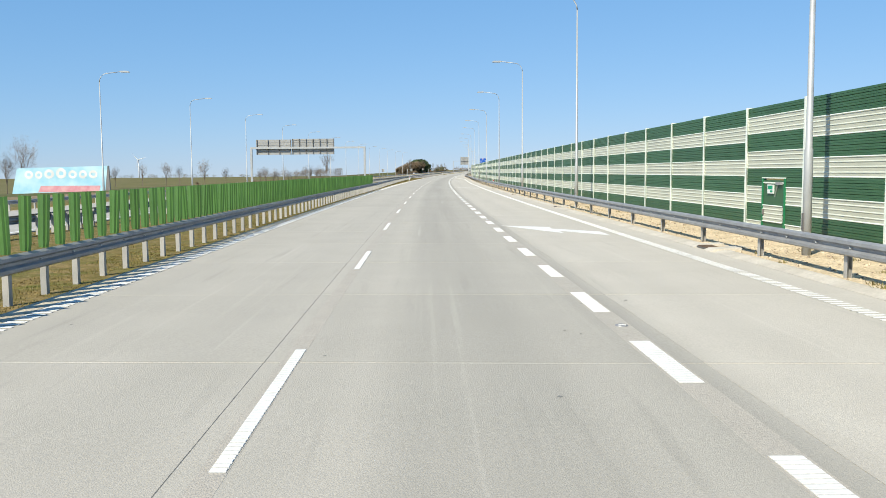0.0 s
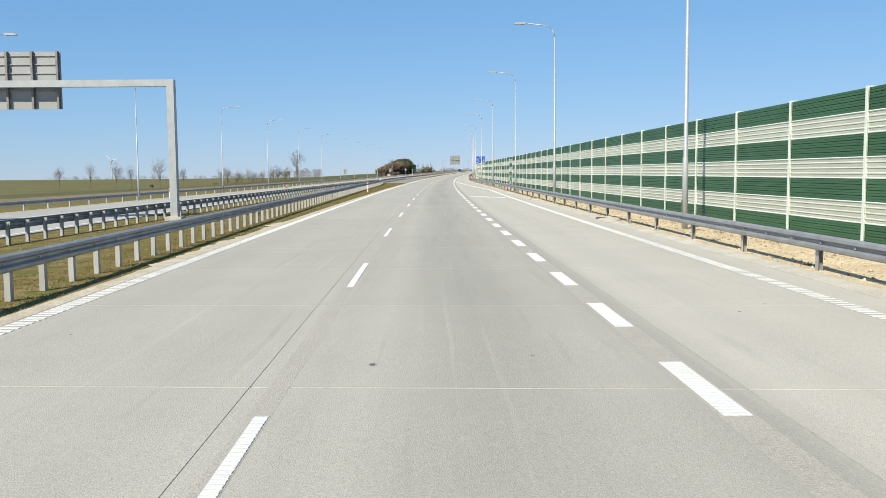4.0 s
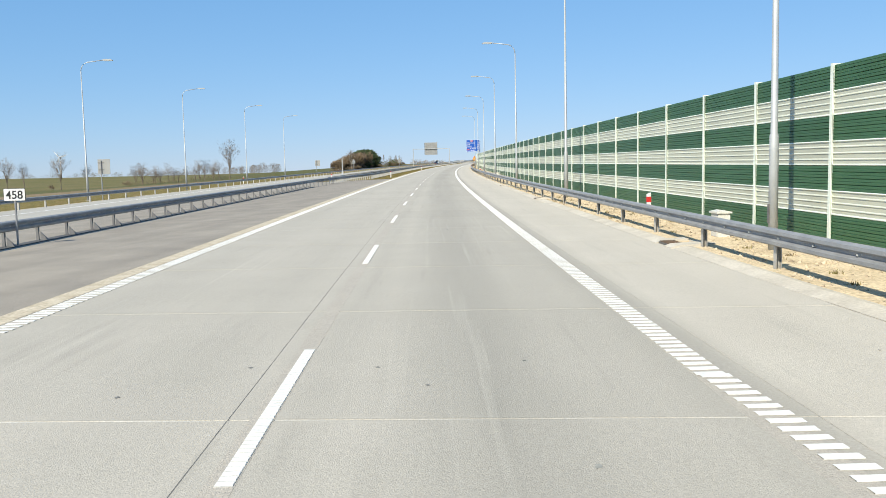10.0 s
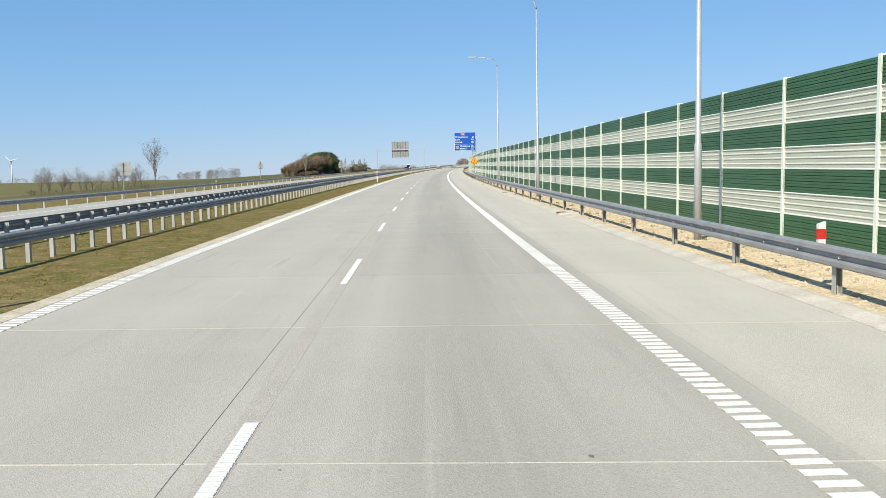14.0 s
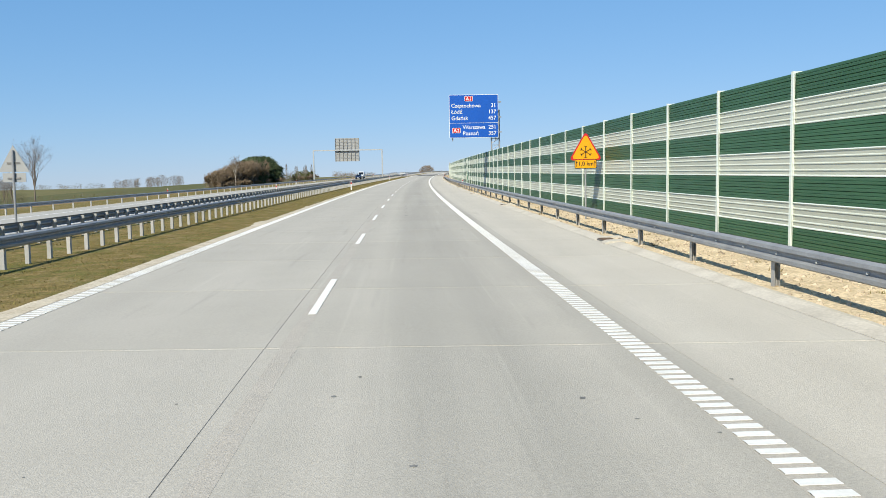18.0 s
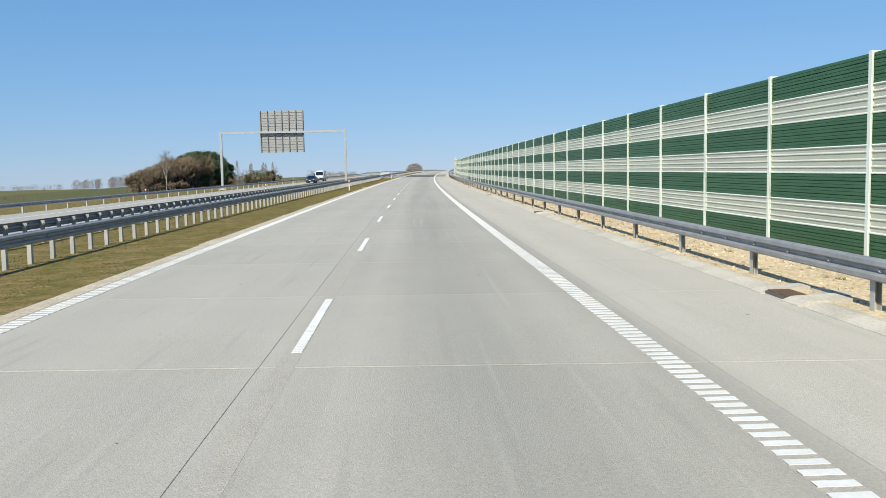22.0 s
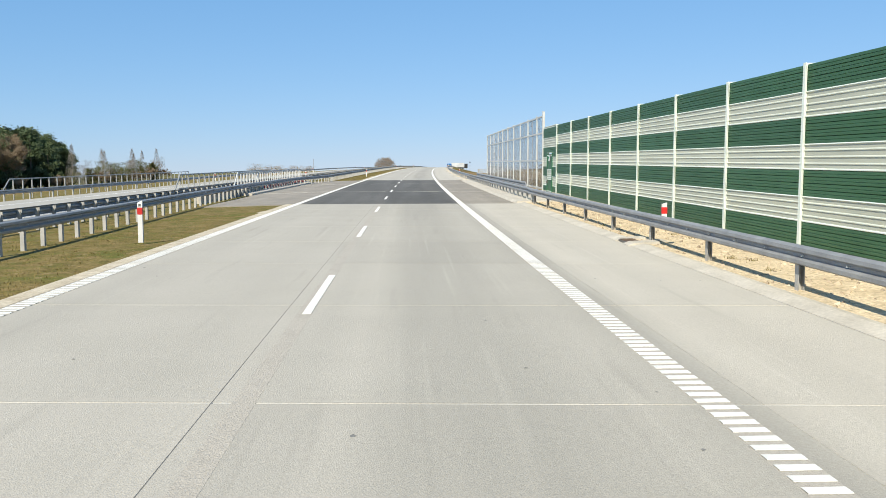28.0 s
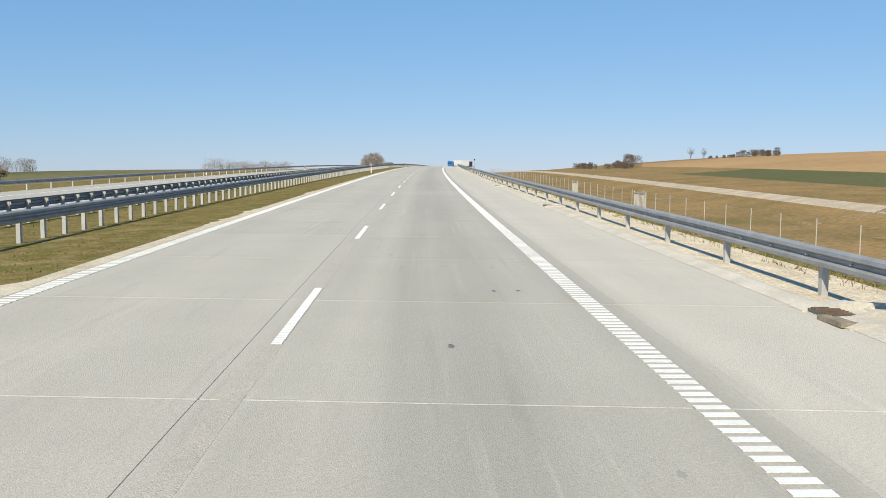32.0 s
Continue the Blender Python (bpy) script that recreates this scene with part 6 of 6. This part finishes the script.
def truck(m):
    v = thing("truck", m, "articulated truck with blue cab and white trailer far ahead", "truck")
    BLUE_CAB = mat("cab blue", (0.043, 0.17, 0.425), 0.35, detail=0.02)
    part("trailer", Shape().box(-1.25, 1.25, 2.6, 11.0, 1.1, 3.9), VAN_WHITE, v, "white box trailer")
    part("cab", Shape().prism([(-1.22, 0.5), (1.22, 0.5), (1.22, 3.2), (1.05, 3.5), (-1.05, 3.5), (-1.22, 3.2)], 0.0, 2.2), BLUE_CAB, v, "blue cab")
    part("windscreen", Shape().box(-1.1, 1.1, -0.02, 0.0, 1.9, 2.8), CAR_GLASS, v)
    part("chassis", Shape().box(-0.5, 0.5, 0.3, 10.8, 0.7, 1.1), PLASTIC, v)
    for sd in (-1, 1):
        part("side_window", Shape().box(sd * 1.22, sd * 1.235, 0.4, 1.2, 1.9, 2.7), CAR_GLASS, v)
        for y in (1.0, 8.0, 9.2, 10.3):
            wheel(0.5, 0.3, v, sd * 1.05, y, sd)


truck(on_road(1330, 0.5, 0.0, -68))


def dark_board(s, u):
    b = thing("covered_sign", on_road(s, u, -0.6), "dark covered sign board on two posts far ahead", "road sign")
    part("board", Shape().box(-1.8, 1.8, 0, 0.1, 1.4, 4.4), BLACK, b, "dark cover")
    for x in (-1.2, 1.2):
        part("post", Shape().tube([(x, 0.2, -0.5), (x, 0.2, 4.5)], 0.08, 8), ZINC, b)


dark_board(1365, 10.8)
mast = thing("camera_mast", on_road(1400, 13.5, -0.6), "thin grey mast with a small box on top", "mast")
part("mast", Shape().tube([(0, 0, 0), (0, 0, 6.0)], [0.1, 0.06], 8), ZINC, mast)
part("box", Shape().box(-0.4, 0.4, -0.2, 0.2, 5.6, 6.3), BLACK, mast, "dark box")

# a low dark building beyond the bushes
barn = thing("barn", on_road(1560, -50.7, -0.4), "low dark roofed barn beside the motorway in the distance", "building")
part("wall", Shape().box(-9, 9, 0, 10, 0, 4.4), DARK_STEEL, barn, "dark wall")
part("roof", Shape().prism([(-9.4, 4.4), (9.4, 4.4), (8.0, 5.6), (-2.0, 5.2), (-3.0, 6.4), (-8.0, 6.2)], -0.3, 10.3), SEAL, barn, "dark low roof")
part("door", Shape().box(-1, 1, -0.05, 0.0, 0, 2.0), PLASTIC, barn)


weather = thing("weather_mast", on_road(884.8, 20.1, ground_z(884.8, 20.1)), "slim pale weather mast with small instruments behind the clear wall", "mast")
part("pole", Shape().tube([(0, 0, 0), (0, 0, 4.5), (0, 0, 8.8)], [0.09, 0.08, 0.06], 10), STEEL_WHITE, weather)
part("instrument_box", Shape().box(-0.2, 0.2, -0.18, 0.02, 3.3, 3.95), CABINET, weather, "pale grey box")
part("arm", Shape().tube([(0, 0, 6.4), (-0.75, 0, 6.75)], 0.03, 6), ZINC, weather)
part("sensor", Shape().tube([(-0.75, 0, 6.6), (-0.75, 0, 7.0)], [0.12, 0.09], 8), DARK_STEEL, weather, "dark sensor head")
part("cross_arm", Shape().tube([(-0.2, 0, 8.3), (1.4, 0, 8.2)], 0.02, 6), ZINC, weather)

# ---- the wire fence on the slope ----
WIRE = mat("fence wire", (0.34, 0.34, 0.323), 0.5, metal=0.5)
def fence_u(s): return ramp(s, (880, 20.2), (1000, 20.6), (1100, 21.0), (1250, 20.0))


FENCE_MAT = mat("pale fence post", (0.425, 0.416, 0.374), 0.6, second=(0.357, 0.348, 0.315), scale=0.5, detail=0.15)
FENCE_POST = Shape().tube([(0, 0, -0.4), (0, 0, 2.0)], 0.027, 6).mesh("post", FENCE_MAT)
FENCE_GATES = (959.3, 994.0)
FENCE_STEP = 4.18
for k in range(9):
    posts = [875.72 + FENCE_STEP * (10 * k + i) for i in range(11)]
    a = posts[0]
    base = on_road(a, fence_u(a), ground_z(a, fence_u(a)))
    fence = thing("wire_fence", base, "thin wire game fence on slim grey posts across the dry meadow", "fence", "wire fence stretches")
    inv = base.inverted()
    for i, s in enumerate(posts[:10]):
        part("post", FENCE_POST, None, fence, m=inv @ on_road(s, fence_u(s), ground_z(s, fence_u(s))))
        if k == 0 and i == 8:
            part("brace", Shape().tube([(0, 0, 1.7), (0, 1.6, 0.05)], 0.02, 5), FENCE_MAT, fence, m=inv @ on_road(s, fence_u(s), ground_z(s, fence_u(s))))
    for z in (0.2, 0.5, 0.85, 1.2, 1.55, 1.9):
        pts = [place(s, fence_u(s), ground_z(s, fence_u(s)) + z) for s in posts]
        world_part("wire", Shape().tube(pts, 0.005, 3), WIRE, fence)
for s in FENCE_GATES:
    base = on_road(s, fence_u(s) - 0.3, ground_z(s, fence_u(s)))
    gate = thing("fence_gate", base, "narrow pale slatted gate in the wire fence", "gate", "fence gates")
    part("frame", Shape().box(-0.04, 0.04, -2.0, 2.0, 1.8, 1.88).box(-0.04, 0.04, -2.0, 2.0, 0.2, 0.28).box(-0.04, 0.04, -2.05, -1.95, 0, 2.0).box(-0.04, 0.04, 1.95, 2.05, 0, 2.0), FENCE_MAT, gate)
    for i in range(9):
        part("slat", Shape().box(-0.03, 0.03, -1.7 + 0.42 * i - 0.02, -1.7 + 0.42 * i + 0.02, 0.2, 1.85), FENCE_MAT, gate)


# ---- drain chutes through the gravel, a bank of dug earth ----
INLET_BROWN = mat("brown inlet patch", (0.255, 0.212, 0.153), 0.9, second=(0.187, 0.153, 0.111), scale=0.2, detail=0.6, fine=14)
for s in (871.3, 896.2):
    chute = thing("drain_chute", on_road(s, 7.1), "short pale concrete drain chute through the gravel", "drain", "drain chutes")
    part("floor", Shape().box(-0.25, 1.6, -0.3, 0.3, -0.2, 0.055), KERB, chute)
    for d in (-1, 1):
        part("side", Shape().prism([(-0.25, -0.1), (1.7, -0.1), (1.7, 0.07), (0.1, 0.16), (-0.25, 0.06)], d * 0.36 - 0.06, d * 0.36 + 0.06), KERB, chute)
    part("mud", Shape().box(-0.55, -0.05, -0.75, -0.12, 0.0, 0.062), INLET_BROWN, chute, "brown patch against the inlet")
bank = Shape()
rng = random.Random(37)
for i in range(110):
    s, u, r = 947 + 2.2 * rng.random(), 29.5 + 8 * rng.random() ** 0.8, rng.uniform(0.2, 0.5)
    c = [place(s + math.sin(t) * r * rng.uniform(0.6, 1.2), u + math.cos(t) * r * rng.uniform(0.7, 1.5), ground_z(s, u) - 0.05) for t in (0.3, 1.5, 2.8, 4.0, 5.2)]
    n = len(bank.v)
    bank.v += c + [place(s, u, ground_z(s, u) + r * rng.uniform(0.15, 0.4))]
    bank.f += [(n + j, n + (j + 1) % 5, n + 5) for j in range(5)]
solid("earth_bank", bank, PLOUGHED, "low bank of dug sandy earth in the meadow", "earth bank", "stuff")

# ---- grass, stones and stains close to the road ----
def island_tone(m, low, high):
    """Varies a material's brightness piece by piece."""
    nt = m.node_tree
    hsv = next(n for n in nt.nodes if n.bl_idname == "ShaderNodeHueSaturation")
    old = hsv.inputs["Value"].links[0].from_socket
    geo, r, mul = nt.nodes.new("ShaderNodeNewGeometry"), nt.nodes.new("ShaderNodeMapRange"), nt.nodes.new("ShaderNodeMath")
    mul.operation = "MULTIPLY"
    r.inputs["To Min"].default_value, r.inputs["To Max"].default_value = low, high
    nt.links.new(geo.outputs["Random Per Island"], r.inputs["Value"])
    nt.links.new(old, mul.inputs[0])
    nt.links.new(r.outputs["Result"], mul.inputs[1])
    nt.links.new(mul.outputs["Value"], hsv.inputs["Value"])


BLADE = mat("grass blades", (0.17, 0.149, 0.043), 0.9, second=(0.23, 0.17, 0.072), scale=0.9, detail=0.3, fine=6, spec=0.15)
island_tone(BLADE, 0.86, 1.14)
STONE = mat("gravel stones", (0.468, 0.383, 0.272), 0.95, second=(0.383, 0.306, 0.221), scale=1, detail=0.2, fine=10, spec=0.1)
island_tone(STONE, 0.55, 1.4)
WEED = mat("dry weeds", (0.17, 0.153, 0.051), 0.9, second=(0.212, 0.162, 0.076), scale=1, detail=0.3)


def tufts(sh, s, u, z, count, tall, rng):
    x, y, h = place(s, u, z)
    for i in range(count):
        a = rng.uniform(0, 6.28)
        dx, dy = math.cos(a), math.sin(a)
        px, py = x + rng.gauss(0, 0.06), y + rng.gauss(0, 0.06)
        k, lean = tall * rng.uniform(0.4, 1.1), rng.uniform(-1.6, 1.6)
        w = 0.008 + 0.008 * rng.random()
        sh.face((px - dx * w, py - dy * w, h - 0.01), (px + dx * w, py + dy * w, h - 0.01), (px + dy * lean * k, py - dx * lean * k, h + k))


def verge_grass(s0, s1, u0_of, u1_of, per_metre, tall, seed, name, label, skip=None):
    rng = random.Random(seed)
    sh = Shape()
    for i in range(int((s1 - s0) * per_metre)):
        s = rng.uniform(s0, s1)
        a, b = u0_of(s), u1_of(s)
        u = a + (b - a) * rng.random()
        if skip and skip(s, u):
            continue
        if noise.noise((s * 0.5, u * 0.9, 1.0)) < -0.25:
            continue
        tufts(sh, s, u, ground_z(s, u), 3, tall, rng)
    solid(name, sh, BLADE, label, "grass", "stuff")


def sand_width(s):
    """How far bare sand reaches from the concrete edge into the grass."""
    a = noise.noise((s * 0.21, 7.7, 0.0)) + 0.6 * noise.noise((s * 1.3, 2.2, 0.0))
    return 0.05 + 0.55 * max(0.0, a - 0.02)


sand = Shape()
for s0, s1 in ((120, 278), (390, 812), (873, 1000)):
    for i in range(int((s1 - s0) / 0.4)):
        a, b = s0 + 0.4 * i, s0 + 0.4 * (i + 1)
        sand.face(place(a, -4.62, -0.006), place(a, -4.62 - sand_width(a), -0.044), place(b, -4.62 - sand_width(b), -0.044), place(b, -4.62, -0.006))
solid("sand_edge", sand, SAND, "bare pale sand washed up along the concrete edge", "sand", "stuff")
crossing = lambda s, u: 278.5 < s < 390 or BRIDGE_0 - 6 < s < BRIDGE_1 - 1
verge_grass(0, 960, lambda s: left_rail_u(s) - 1.5, lambda s: -4.66 - sand_width(s), 150, 0.036, 71, "median_grass", "short green and straw-coloured grass on the median", crossing)
verge_grass(0, 960, lambda s: -14.0, lambda s: left_rail_u(s) - 1.5, 12, 0.1, 72, "median_grass", "short dry grass between the median guardrails", crossing)
verge_grass(874, 1000, lambda s: 8.4, lambda s: 13.0, 60, 0.16, 73, "slope_grass", "dry grass on the slope below the guardrail")

rng = random.Random(81)
stones, weeds = Shape(), Shape()
for i in range(60000):
    s = rng.uniform(0, BRIDGE_0)
    a, b = edge_u(s) + 0.42, wall_u(s) - 0.1
    u = a + (b - a) * rng.random() ** 0.8
    x, y, z = place(s, u, 0.035 + 0.025 * (u - a) / (b - a))
    r = 0.012 + 0.06 * rng.random() ** 4
    c = [(x + r * math.cos(t) * rng.uniform(0.7, 1.3), y + r * math.sin(t) * rng.uniform(0.7, 1.3), z) for t in (0.3, 2.4, 4.5)]
    top = (x + rng.uniform(-0.3, 0.3) * r, y + rng.uniform(-0.3, 0.3) * r, z + r * rng.uniform(0.5, 0.9))
    n = len(stones.v)
    stones.v += c + [top]
    stones.f += [(n, n + 1, n + 3), (n + 1, n + 2, n + 3), (n + 2, n, n + 3)]
    if i % 150 == 0:
        tufts(weeds, s, u, 0.04, 22, 0.09, rng)
solid("gravel_stones", stones, STONE, "loose pale stones on the gravel strip", "stones", "stuff")
solid("gravel_weeds", weeds, WEED, "sparse dry weeds in the gravel", "weeds", "stuff")

OIL = mat("oil stain", (0.115, 0.112, 0.103), 0.7, second=(0.2, 0.193, 0.177), scale=0.08, detail=0.5)
RUBBER = mat("tyre rubber mark", (0.23, 0.23, 0.208), 0.8, second=(0.289, 0.285, 0.255), scale=0.25, detail=0.4)


def stain(s, u, length, width, seed, material, name, label):
    rng = random.Random(seed)
    sh = Shape()
    pts = []
    for i in range(16):
        t = 2 * math.pi * i / 16
        k = rng.uniform(0.6, 1.15)
        pts.append(place(s + math.sin(t) * length / 2 * k, u + math.cos(t) * width / 2 * k, 0.0025))
    sh.face(*pts)
    solid(name, sh, material, label, "stain", "structure")


rng = random.Random(91)
for i in range(16):
    s = 536.1 + 1.5 * i + rng.uniform(-0.1, 0.1)
    stain(s, 1.32 + rng.gauss(0, 0.04), rng.uniform(0.1, 0.4) if i != 1 else 0.55, rng.uniform(0.04, 0.09) if i != 1 else 0.15, i, OIL, "oil_stain", "dark oil drip on the concrete lane")
for i in range(70):
    s = rng.uniform(5, 930) if i < 45 else rng.uniform(886, 925)
    stain(s, rng.choice((1.0, 1.9, 2.6, 3.1)) + rng.gauss(0, 0.3), rng.uniform(0.05, 0.22), rng.uniform(0.03, 0.09), 100 + i, OIL if i % 3 else RUBBER, "spot", "small dark spot on the concrete lane")
specks = Shape()
for i in range(1500):
    s, u, r = rng.uniform(0, 960), rng.uniform(-4.2, 6.5), rng.uniform(0.008, 0.035)
    if BRIDGE_0 < s < BRIDGE_1 or noise.noise((s * 0.15, u * 0.4, 5.0)) < -0.05:
        continue
    specks.face(*(place(s + math.sin(t) * r * rng.uniform(0.6, 1.5), u + math.cos(t) * r * rng.uniform(0.5, 1.1), 0.003) for t in (0.2, 1.4, 2.7, 3.9, 5.2)))
solid("road_specks", specks, OIL, "small dark specks and crumbs scattered on the concrete", "specks", "stuff")
mark = Shape()
for i in range(24):
    t0, t1 = i / 24, (i + 1) / 24
    q = lambda t: (651.5 - 3.2 * t - 1.2 * math.sin(t * 3), 0.1 + 3.0 * t)
    (sa, ua), (sb, ub) = q(t0), q(t1)
    mark.face(place(sa, ua, 0.003), place(sb, ub, 0.003), place(sb + 0.09, ub + 0.02, 0.003), place(sa + 0.09, ua + 0.02, 0.003))
solid("tyre_mark", mark, RUBBER, "curved dark tyre mark across the lane", "stain", "structure")
